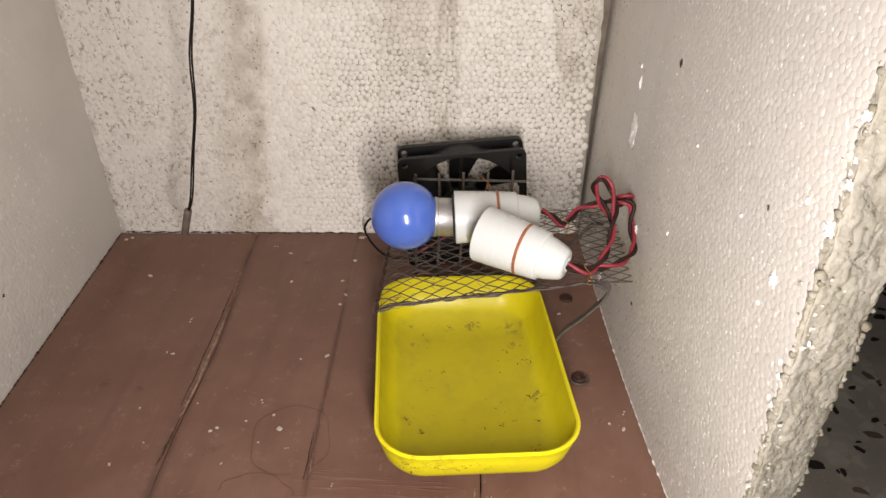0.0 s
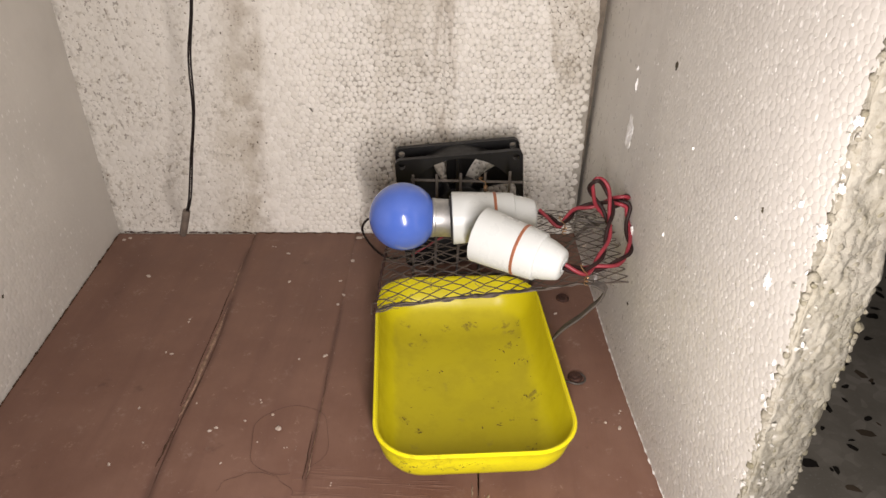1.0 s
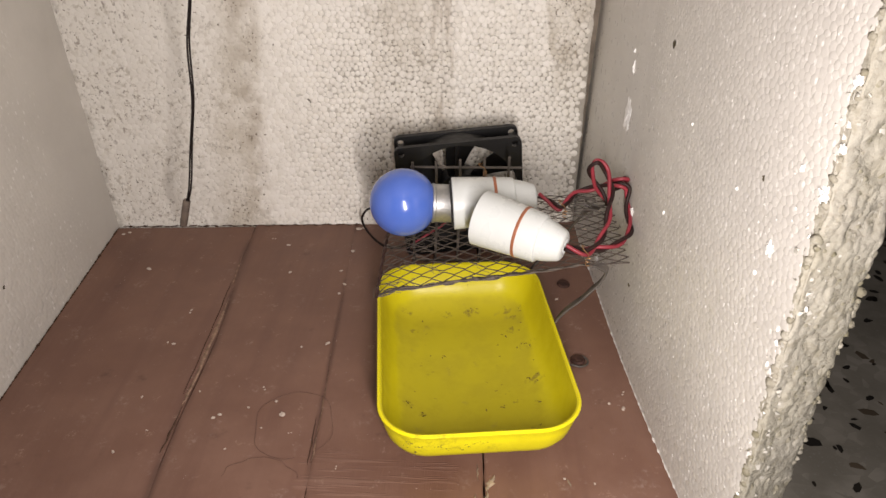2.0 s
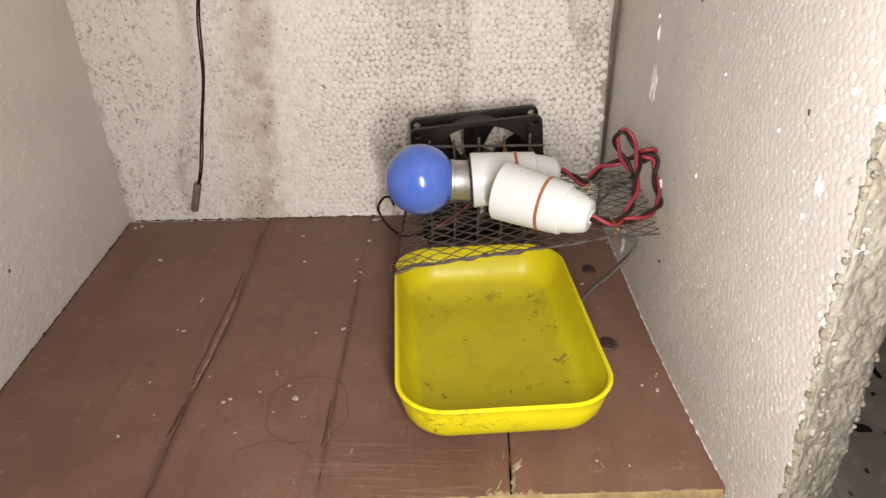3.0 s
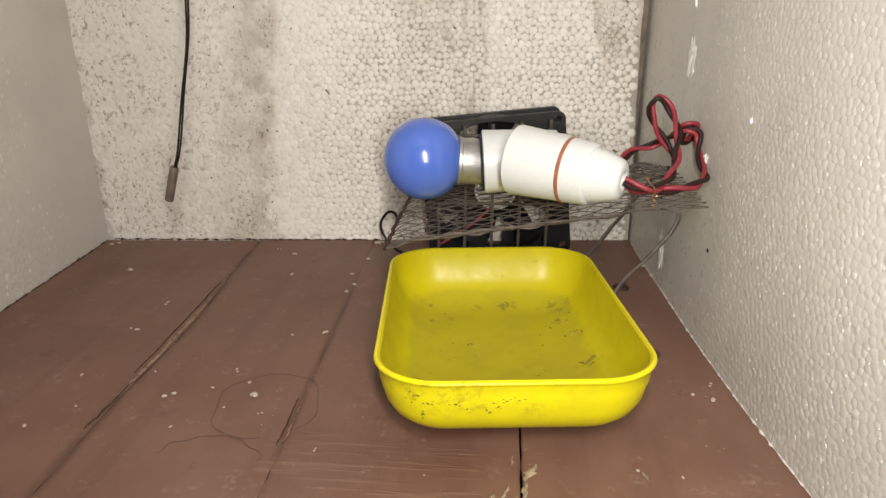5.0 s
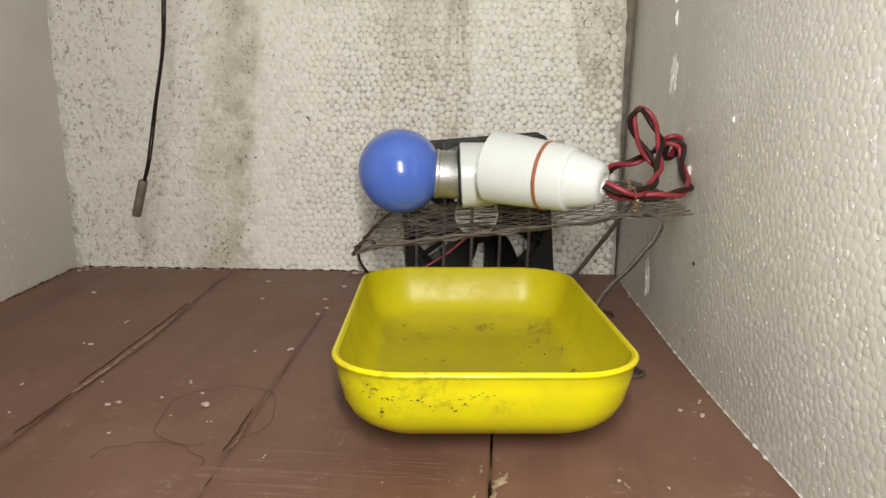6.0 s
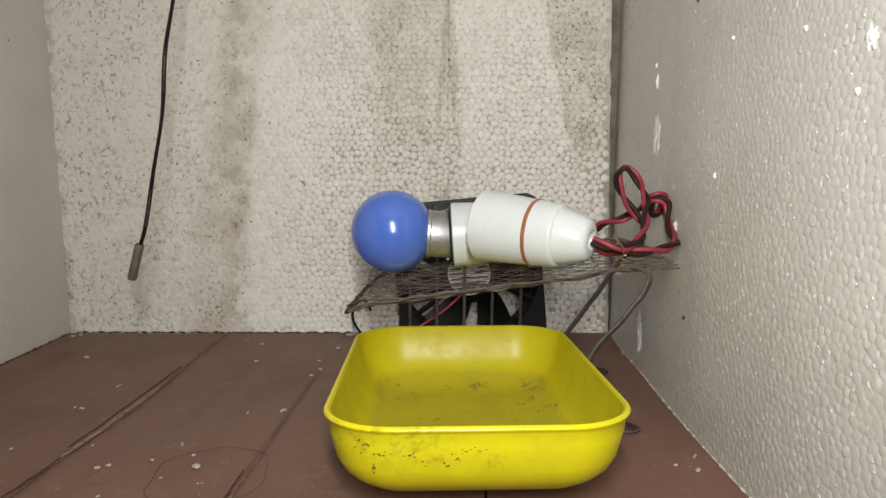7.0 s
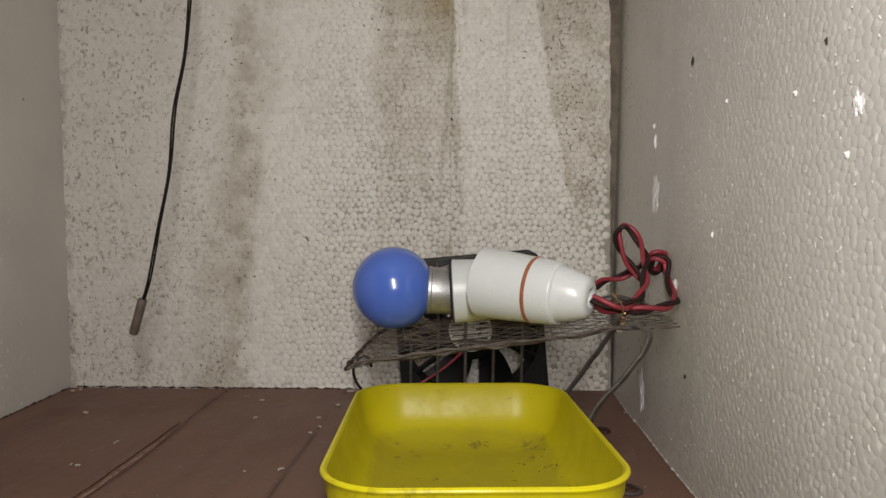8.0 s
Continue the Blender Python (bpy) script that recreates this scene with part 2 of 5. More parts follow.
def yellow_plastic(name, dusty):
    """Yellow plastic, lightened outside for the torchlight on it; dusty: plainer, with the dull film of dust that lies
    on the bottom inside.
    """
    p = Paint(name, 0.34, spec=0.4)
    film = p.ease(p.noise(60, 5, 0.65), 0.35, 0.7)
    x, y, z = p.split()
    u = p.calc("MULTIPLY", p.calc("SUBTRACT", 0.429, y), 12.5, True)
    lift = p.mul(u, u, 0.0052)
    level = p.calc("ADD", p.calc("SUBTRACT", z, lift), p.mul(p.calc("SUBTRACT", p.noise(110, 4), 0.5), 0.005))
    bottom = p.ease(level, 0.0098, 0.0066, 0.0, 1.0 if dusty else 0.0)
    # Yellow lifted outside, standing in for torchlight on the near face.
    base = p.blend(film, (0.82, 0.73, 0.004), (0.74, 0.65, 0.006))
    if dusty:
        # inside brought back down to the yellow without that lift
        base = p.blend(0.70, base, (0.48, 0.42, 0.006))
        base = p.blend(p.mul(bottom, p.ease(film, 0, 1, 0.6, 0.85)), base, (0.44, 0.375, 0.014))
    grub = p.mul(p.ease(p.noise(230, 4, 0.7), 0.62, 0.70), p.ease(p.noise(48, 2), 0.52, 0.64))
    base = p.blend(p.mul(grub, 0.55 if dusty else 0.25), base, (0.16, 0.12, 0.025))
    turn = math.radians(6.3)
    for cx, cy, r in ((-0.0304, 0.0520, 0.0040), (-0.0066, 0.0500, 0.0040), (0.0080, 0.0510, 0.0060), (0.0285, 0.0505, 0.0048), (0.0370, 0.0480, 0.0040), (0.0318, 0.0430, 0.0030), (0.0300, 0.0322, 0.0045),
                      (0.0355, 0.0162, 0.0052), (0.0345, -0.0109, 0.0060), (-0.0325, -0.0240, 0.0032), (0.0159, -0.0269, 0.0028), (0.0330, -0.0278, 0.0028), (-0.0257, -0.0304, 0.0030), (0.0289, -0.0460, 0.0045), (-0.0264, 0.0361, 0.0035)):
        gx, gy = 0.1862 + cx * math.cos(turn) - cy * math.sin(turn), 0.4190 + cx * math.sin(turn) + cy * math.cos(turn)
        dx, dy = p.calc("SUBTRACT", x, gx), p.calc("MULTIPLY", p.calc("SUBTRACT", y, gy), 1.2)
        far = p.calc("SQRT", p.calc("ADD", p.mul(dx, dx), p.mul(dy, dy)))
        spot = p.mul(p.ease(far, r * 0.5, r, 1.0, 0.0), p.ease(p.noise(260, 5, 0.7), 0.48, 0.62), p.ease(z, 0.024, 0.018), 0.62 if dusty else 0.0)
        base = p.blend(spot, base, (0.15, 0.105, 0.035))
    if not dusty:
        stuck = p.mul(p.band(x, 0.148, 0.205, 0.012), p.ease(y, 0.372, 0.362), p.ease(z, 0.016, 0.024), p.ease(p.noise(320, 5, 0.7), 0.46, 0.66), p.ease(p.noise(60, 3), 0.42, 0.6), 0.45)
        base = p.blend(stuck, base, (0.27, 0.205, 0.012))
    smear = p.mul(bottom, p.ease(p.noise(70, 4, 0.6), 0.62, 0.74))
    base = p.blend(p.mul(smear, 0.5), base, (0.30, 0.24, 0.05))
    return p.done(base, p.calc("ADD", p.mul(bottom, 0.28), p.ease(film, 0, 1, 0.36 if dusty else 0.28, 0.50 if dusty else 0.42)), p.bump(p.noise(420, 2), 0.0002, 0.3))


def blue_glass():
    p = Paint("blue_lacquered_glass", 0.16, spec=0.55)
    v = p.noise(60, 3)
    base = p.blend(p.ease(v, 0.3, 0.7), (0.082, 0.162, 0.58), (0.092, 0.178, 0.62))
    p.b.inputs["Coat Weight"].default_value = 0.25
    p.b.inputs["Coat Roughness"].default_value = 0.08
    return p.done(base, 0.2, p.bump(v, 0.0002, 0.2))


def plain(name, colour, rough=0.5, metal=0.0, vary=0.25, scale=120, relief=0.0003, spec=0.5):
    p = Paint(name, rough, metal, spec)
    v = p.noise(scale, 4, 0.6)
    base = p.blend(p.ease(v, 0.3, 0.7), colour, tuple(c * (1 - vary) for c in colour))
    return p.done(base, p.ease(v, 0.3, 0.7, rough, min(1, rough + 0.12)), p.bump(p.noise(scale * 5, 2), relief, 0.4))


def joint_grime():
    """Grey-brown dirt, every bit a little lighter or darker."""
    p = Paint("grey_brown_grime", 0.85, spec=0.1)
    base = p.blend(p.ease(p.island(), 0.1, 0.9), (0.115, 0.092, 0.062), (0.36, 0.32, 0.25))
    return p.done(base, 0.85, p.bump(p.noise(900, 2), 0.0002, 0.3))


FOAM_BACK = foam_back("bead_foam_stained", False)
FOAM_BEAD = foam_back("bead_foam_bead", True)
FOAM_RIGHT = foam_smooth("bead_foam_skin", 0.12, 0.14, (0.90, 0.89, 0.865), 0.47)
FOAM_RIGHT_BEAD = foam_smooth("bead_foam_skin_bead", 0.0, 0.16, (0.865, 0.855, 0.83), 0.47, 0.5, True)
FOAM_LEFT = foam_smooth("bead_foam_skin_flat", 0.24, 0.35, (0.80, 0.78, 0.745), 0.50, 0.35)
FOAM_EDGE = foam_broken()
PLANK = painted_plank()
WOOD = raw_wood()
TERRAZZO = terrazzo()
CHIP = terrazzo_chip()
YELLOW_LIT = yellow_plastic("yellow_plastic", False)
YELLOW_DUSTY = yellow_plastic("dusty_yellow_plastic", True)
BLUE = blue_glass()
TIN = plain("dull_aluminium", (0.52, 0.52, 0.51), 0.42, 0.85, 0.2, 200)
# Black that draws the shade inside the lampholder mouths.
GAP_BLACK = plain("black_gap", (0.02, 0.02, 0.02), 0.7)
PORCELAIN = plain("white_moulded_plastic", (0.70, 0.735, 0.725), 0.24, 0, 0.04, 60, 0.0001)
COPPER_BAND = plain("copper_coloured_band", (0.50, 0.19, 0.10), 0.35, 0.3, 0.25, 300)
COPPER = plain("bare_copper_wire", (0.62, 0.38, 0.20), 0.4, 1.0, 0.25, 400)
RED = plain("red_cable_skin", (0.31, 0.032, 0.048), 0.4, 0, 0.3, 150)
BLACK = plain("black_cable_skin", (0.013, 0.008, 0.007), 0.6, 0, 0.3, 150, 0.0003, 0.2)
BROWN_BLACK = plain("brown_black_cable_skin", (0.026, 0.011, 0.010), 0.5, 0, 0.3, 150, 0.0003, 0.3)
FAN_BLACK = plain("black_fan_plastic", (0.0065, 0.0065, 0.007), 0.42, 0, 0.3, 200, 0.0002, 0.35)
STEEL = plain("dusty_grey_wire", (0.135, 0.108, 0.088), 0.65, 0.15, 0.5, 160, 0.0005)
GRID = plain("dull_steel_wire", (0.118, 0.102, 0.088), 0.55, 0.2, 0.4, 160)
SLEEVE = plain("grey_brown_sleeve", (0.17, 0.135, 0.11), 0.5, 0.2, 0.3, 260)
RUST = plain("rusty_screw", (0.075, 0.034, 0.024), 0.7, 0.3, 0.5, 400, 0.0006)
CRUMB = plain("foam_crumb", (0.56, 0.47, 0.40), 0.6, 0, 0.2, 300)
CRUMB_WHITE = plain("clean_foam", (0.84, 0.83, 0.80), 0.5, 0, 0.12, 300)
CLEAN = plain("freshly_scraped_foam", (0.92, 0.915, 0.90), 0.45, 0, 0.06, 400, 0.0004)
FLAKE = plain("torn_foam_flake", (0.54, 0.52, 0.465), 0.9, 0, 0.25, 300, 0.0004, 0.1)
DUST = plain("pale_dust", (0.36, 0.27, 0.22), 0.8, 0, 0.4, 300)
LINT = plain("grey_lint", (0.16, 0.13, 0.105), 0.8, 0, 0.4, 100)
HAIR = plain("dark_fibre", (0.095, 0.050, 0.038), 0.6, 0, 0.3, 100)
DIRT = plain("dark_dirt", (0.07, 0.055, 0.025), 0.8, 0, 0.5, 300)
SPECK = joint_grime()
GRIME = plain("brown_tray_dirt", (0.17, 0.125, 0.022), 0.8, 0, 0.5, 300)
LABEL = plain("silvery_foil_label", (0.93, 0.93, 0.93), 0.42, 0.65, 0.06, 200)
PLASTER = plain("dull_plaster", (0.35, 0.34, 0.31), 0.8, 0, 0.15, 6)
DIRT_AND_GAP = plain("dark_dirt_and_gap", (0.10, 0.060, 0.042), 0.85, 0, 0.5, 300, 0.0004, 0.1)
SLIVER = plain("worn_wood_sliver", (0.335, 0.218, 0.155), 0.7, 0, 0.5, 260, 0.0005, 0.2)
BARE_CHIP = plain("pale_bare_wood", (0.43, 0.335, 0.235), 0.75, 0, 0.5, 300, 0.0005, 0.2)
FILLER_STRIP = plain("grey_brown_filler", (0.25, 0.205, 0.155), 0.7, 0, 0.4, 140)


# ---------------------------------------------------------------- mesh helpers
def mesh_of(bm, name, material, smooth=True):
    bmesh.ops.recalc_face_normals(bm, faces=bm.faces)
    me = bpy.data.meshes.new(name)
    bm.to_mesh(me)
    bm.free()
    me.materials.append(material)
    if smooth:
        me.shade_smooth()
        me.set_sharp_from_angle(angle=radians(40))
    return me


def part(name, bm, material, parent=None, label="", smooth=True):
    ob = new(name, mesh_of(bm, name, material, smooth))
    if parent:
        ob.parent = parent
        ob.matrix_parent_inverse = parent.matrix_basis.inverted() if parent.type == "EMPTY" else Matrix()
    if label:
        ob["label"] = label
    return ob


def root(name, at, label, category, group="", kind=""):
    ob = new(name)
    ob.location = at
    ob.empty_display_size = 0.01
    return tagged(ob, label, category, group, kind)


def curve_through(pts, n):
    """Catmull-Rom points through pts, about n of them."""
    P = [Vector(p) for p in pts]
    P = [2 * P[0] - P[1]] + P + [2 * P[-1] - P[-2]]
    k = max(2, n // (len(P) - 3))
    out = []
    for i in range(1, len(P) - 2):
        a, b, c, d = P[i - 1:i + 3]
        for j in range(k):
            u = j / k
            out.append(0.5 * (2 * b + (c - a) * u + (2 * a - 5 * b + 4 * c - d) * u * u + (3 * b - a - 3 * c + d) * u ** 3))
    return out + [P[-2].copy()]


def frames_along(pts):
    """A tangent and two side vectors at each point, without twist."""
    side, out = None, []
    for i, p in enumerate(pts):
        t = (pts[min(i + 1, len(pts) - 1)] - pts[max(i - 1, 0)]).normalized()
        if side is None:
            side = t.orthogonal().normalized()
        side = (side - t * side.dot(t)).normalized()
        out.append((t, side, t.cross(side)))
    return out


def tube(bm, pts, r, seg=8, closed=True, flat=1.0):
    """Sweeps a round or flattened section along pts; r is one radius or one for each point."""
    pts = [Vector(p) for p in pts]
    rings = []
    for i, (p, (t, a, b)) in enumerate(zip(pts, frames_along(pts))):
        q = r[i] if isinstance(r, (list, tuple)) else r
        rings.append([bm.verts.new(p + (a * math.cos(2 * math.pi * k / seg) + b * flat * math.sin(2 * math.pi * k / seg)) * q) for k in range(seg)])
    for A, B in zip(rings, rings[1:]):
        for k in range(seg):
            bm.faces.new((A[k], A[(k + 1) % seg], B[(k + 1) % seg], B[k]))
    if closed:
        bm.faces.new(rings[0][::-1])
        bm.faces.new(rings[-1])
    return bm


def ribbon(bm, pts, wide, thick):
    """A flat strand that stays level from side to side."""
    rings = []
    for i, p in enumerate(pts):
        t = pts[min(i + 1, len(pts) - 1)] - pts[max(i - 1, 0)]
        side = t.cross(Vector((0, 0, 1))).normalized() * wide / 2
        up = Vector((0, 0, thick / 2))
        rings.append([bm.verts.new(p + a * side + b * up) for a, b in ((-1, -1), (1, -1), (1, 1), (-1, 1))])
    for A, B in zip(rings, rings[1:]):
        for k in range(4):
            bm.faces.new((A[k], A[(k + 1) % 4], B[(k + 1) % 4], B[k]))
    bm.faces.new(rings[0][::-1]), bm.faces.new(rings[-1])
    return bm


def lathe(profile, m, seg=48, bm=None):
    """Turns (along, radius) pairs about the local x axis and places them by m."""
    bm = bm or bmesh.new()
    rings = []
    for s, r in profile:
        if r < 1e-6:
            rings.append([bm.verts.new(m @ Vector((s, 0, 0)))])
        else:
            rings.append([bm.verts.new(m @ Vector((s, r * math.cos(2 * math.pi * k / seg), r * math.sin(2 * math.pi * k / seg)))) for k in range(seg)])
    for A, B in zip(rings, rings[1:]):
        for k in range(seg):
            j = (k + 1) % seg
            if len(A) == 1:
                bm.faces.new((A[0], B[k], B[j]))
            elif len(B) == 1:
                bm.faces.new((A[k], B[0], A[j]))
            else:
                bm.faces.new((A[k], B[k], B[j], A[j]))
    return bm


def along_x(start, end):
    """A pose whose x axis runs from start to end."""
    d = (Vector(end) - Vector(start)).normalized()
    up = Vector((0, 0, 1))
    s = up.cross(d).normalized()
    u = d.cross(s)
    return Matrix(((d.x, s.x, u.x, start[0]), (d.y, s.y, u.y, start[1]), (d.z, s.z, u.z, start[2]), (0, 0, 0, 1)))


def prism(corners, lo, hi, bm=None, bevel=0.0):
    """An upright prism over plan corners (x, y) between two heights."""
    bm = bm or bmesh.new()
    a = [bm.verts.new((x, y, lo)) for x, y in corners]
    b = [bm.verts.new((x, y, hi)) for x, y in corners]
    n = len(corners)
    for i in range(n):
        bm.faces.new((a[i], a[(i + 1) % n], b[(i + 1) % n], b[i]))
    bm.faces.new(a[::-1])
    top = bm.faces.new(b)
    if bevel:
        bmesh.ops.bevel(bm, geom=list(top.edges), offset=bevel, segments=2, affect="EDGES", profile=0.6)
    return bm


def hexa(near, far):
    """A solid between two quads."""
    bm = bmesh.new()
    a, b = [bm.verts.new(p) for p in near], [bm.verts.new(p) for p in far]
    bm.faces.new(a), bm.faces.new(b[::-1])
    for i in range(4):
        bm.faces.new((a[i], b[i], b[(i + 1) % 4], a[(i + 1) % 4]))
    return bm


# ---------------------------------------------------------------- the box and the room
GROUND = -0.036
TOP = 0.36


def back_y(x, z):
    return 0.5685 + 0.066 * x + 0.115 * z


def left_x(y, z):
    return -0.0655 - 0.0556 * (y - 0.5608) - 0.072 * z


def build_back():
    """The back panel, leaning a little outward, with a ragged right-hand end and lower edge."""
    bm = bmesh.new()
    nx, nz = 60, 70
    rows = []
    for j in range(nz + 1):
        z = GROUND + (TOP - GROUND) * j / nz
        row = []
        for i in range(nx + 1):
            u = i / nx
            x1 = 0.2634 + 0.0012 * noise.noise((0, 0, z * 90)) + 0.0008 * noise.noise((3, 0, z * 300))
            x = -0.13 + (x1 + 0.13) * u
            y = back_y(x, z) + 0.0007 * noise.noise((x * 30, 7, z * 20)) - 0.0012 * (0.166 < x < 0.2)
            row.append(bm.verts.new((x, y, z)))
        rows.append(row)
    far = [[bm.verts.new((v.co.x, v.co.y + 0.03, v.co.z)) for v in row] for row in rows]
    for A, s in ((rows, 1), (far, -1)):
        for j in range(nz):
            for i in range(nx):
                q = (A[j][i], A[j][i + 1], A[j + 1][i + 1], A[j + 1][i])
                bm.faces.new(q[::s])
    for j in range(nz):
        bm.faces.new((rows[j][nx], far[j][nx], far[j + 1][nx], rows[j + 1][nx]))
        bm.faces.new((rows[j][0], rows[j + 1][0], far[j + 1][0], far[j][0]))
    for i in range(nx):
        bm.faces.new((rows[0][i], far[0][i], far[0][i + 1], rows[0][i + 1]))
        bm.faces.new((rows[nz][i], rows[nz][i + 1], far[nz][i + 1], far[nz][i]))
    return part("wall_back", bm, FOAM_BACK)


def pack(x0, x1, z0, z1, step, seed):
    """Round beads of uneven size pushed apart until they lie side by side: centres and radii."""
    gen = np.random.default_rng(seed)
    nx, nz = int((x1 - x0) / step), int((z1 - z0) / (step * 0.866))
    iz, ix = np.mgrid[0:nz, 0:nx]
    P = np.stack([x0 + (ix + 0.5 * (iz % 2)) * step, z0 + iz * step * 0.866], -1) + gen.normal(0, step * 0.22, (nz, nx, 2))
    R = step * gen.uniform(0.36, 0.64, (nz, nx))
    for turn in range(60):
        push = np.zeros_like(P)
        for dz in range(-2, 3):
            for dx in range(-2, 3):
                if dz or dx:
                    Q, S = np.roll(P, (dz, dx), (0, 1)), np.roll(R, (dz, dx), (0, 1))
                    gap = P - Q
                    d = np.linalg.norm(gap, axis=-1) + 1e-9
                    over = np.where(d < 0.01, np.clip((R + S) * 0.97 - d, 0, None), 0)
                    push += gap / d[..., None] * (over * 0.25)[..., None]
        P += push
    P, R = P.reshape(-1, 2), R.ravel()
    ok = (P[:, 0] < x1) & (P[:, 0] > x0) & (P[:, 1] > z0) & (P[:, 1] < z1)
    return P[ok], R[ok], gen


def crowns(spots, rings, place, material, wall, gen, seg=11):
    """Low round crowns on a panel; spots are (across, up, radius, lift) and place gives the point at a height off the panel."""
    verts, faces = [], []
    for x, z, r, lift in spots:
        first = len(verts)
        a0, kx = gen.random() * 6.3, gen.uniform(0.92, 1.08)
        for f, h in rings:
            for i in range(seg):
                a = a0 + 2 * math.pi * i / seg
                verts.append(place(x + r * f * kx * math.cos(a), z + r * f / kx * math.sin(a), h * lift))
        verts.append(place(x, z, rings[-1][1] * lift * 1.04))
        for k in range(len(rings) - 1):
            for i in range(seg):
                a, b = first + k * seg + i, first + k * seg + (i + 1) % seg
                faces.append((a, b, b + seg, a + seg))
        top = first + (len(rings) - 1) * seg
        faces += [(top + i, top + (i + 1) % seg, first + len(rings) * seg) for i in range(seg)]
    me = bpy.data.meshes.new("bead")
    me.from_pydata(verts, [], faces)
    me.materials.append(material)
    me.shade_smooth()
    ob = new("bead", me)
    ob.parent = wall
    return tagged(ob, kind="stuff")


def joint_bits(spots, chance, place, material, wall, gen, name, label, long=1.0, thick=1.0):
    """Short curved bits lodged in the joints round the beads."""
    verts, faces = [], []
    for x, z, r, lift in spots:
        for again in range(2):
            if gen.random() > chance(x, z):
                continue
            a, span, w = gen.random() * 6.3, gen.uniform(0.25, 0.95) * long, gen.uniform(0.00014, 0.00046) * thick
            first, n = len(verts), 6
            for i in range(n):
                u = i / (n - 1)
                b, t = a + span * (u - 0.5), w * math.sin(math.pi * (0.12 + 0.76 * u)) * gen.uniform(0.6, 1.2)
                for q, h in ((r * 1.01 - t, 0.00022), (r * 1.01, 0.00036), (r * 1.01 + t, 0.00022)):
                    verts.append(place(x + q * math.cos(b), z + q * math.sin(b), h + 0.0001))
            for i in range(n - 1):
                for k in range(2):
                    v = first + i * 3 + k
                    faces.append((v, v + 1, v + 4, v + 3))
    me = bpy.data.meshes.new(name)
    me.from_pydata(verts, [], faces)
    me.materials.append(material)
    ob = new(name, me)
    ob.parent = wall
    ob["label"] = label
    return tagged(ob, kind="stuff")


def build_beads(wall):
    """The pressed beads of the back panel, low round crowns of uneven size, packed side by side."""
    P, R, gen = pack(-0.115, 0.2625, GROUND + 0.002, TOP - 0.002, 0.0040, 3)
    # pressed closer together and flatter where the face was cut cleanly
    clean = np.clip((0.095 - P[:, 0]) / 0.045, 0, 1)
    R = R * (0.970 + 0.025 * np.clip((P[:, 1] - 0.10) / 0.06, 0, 1) + 0.13 * clean + 0.05 * ((P[:, 0] > 0.172) & (P[:, 0] < 0.183)))
    lift = gen.uniform(0.65, 1.3, len(P)) * (1 - 0.62 * clean) * (1 - 0.55 * np.clip((P[:, 1] - 0.11) / 0.09, 0, 1))
    spots = list(zip(P[:, 0], P[:, 1], R, lift))

    def place(x, z, h):
        return (x, back_y(x, z) - 0.0006 - h - 0.0012 * (0.166 < x < 0.2), z)

    def dirty(x, z):
        p = 0.16 if x < 0 else 0.25 if x < 0.048 else 0.035 if x < 0.108 else 0.09 if x < 0.172 else 0.035 if x < 0.224 else 0.05 + 0.60 * (z > 0.10 and x > 0.259 - 0.17 * z)
        return 0.55 * p * max(0.04, 0.35 + 2.6 * noise.noise((x * 24, 3, z * 24)) + 2.2 * noise.noise((x * 75, 8, z * 75)))

    crowns(spots, ((1.08, -0.00024), (0.95, 0.00014), (0.68, 0.00038), (0.32, 0.00050)), place, FOAM_BEAD, wall, gen)
    joint_bits(spots, dirty, place, SPECK, wall, gen, "grime", "dark specks of dirt in the joints between beads", 0.9, 1.15)
    return wall


tagged(build_beads(build_back()), "stained white bead-foam back panel with brown streaks", "wall", kind="structure")

left = hexa([(left_x(y, z), y, z) for y, z in ((0.20, GROUND), (0.64, GROUND), (0.64, TOP), (0.20, TOP))],
            [(left_x(y, z) - 0.035, y, z) for y, z in ((0.20, GROUND), (0.64, GROUND), (0.64, TOP), (0.20, TOP))])
tagged(part("wall_left", left, FOAM_LEFT), "smooth white foam side panel, slightly grubby", "wall", kind="structure")

RX, RO = 0.2780, 0.3160


def right_x(y, z=0.0):
    return 0.2671 + 0.28 * max(0.0, 0.58 - y) ** 2 + 0.03 * z - 0.0024 * min(1.0, max(0.0, (y - 0.50) / 0.07))


def torn_y(z):
    return 0.3130 + 0.115 * (z - 0.060)


def torn_at(u, z):
    """The broken face, from the inner edge (u = 0) to the outer one."""
    return torn_y(z) * (1 - u) + (0.3255 + 0.045 * z) * u


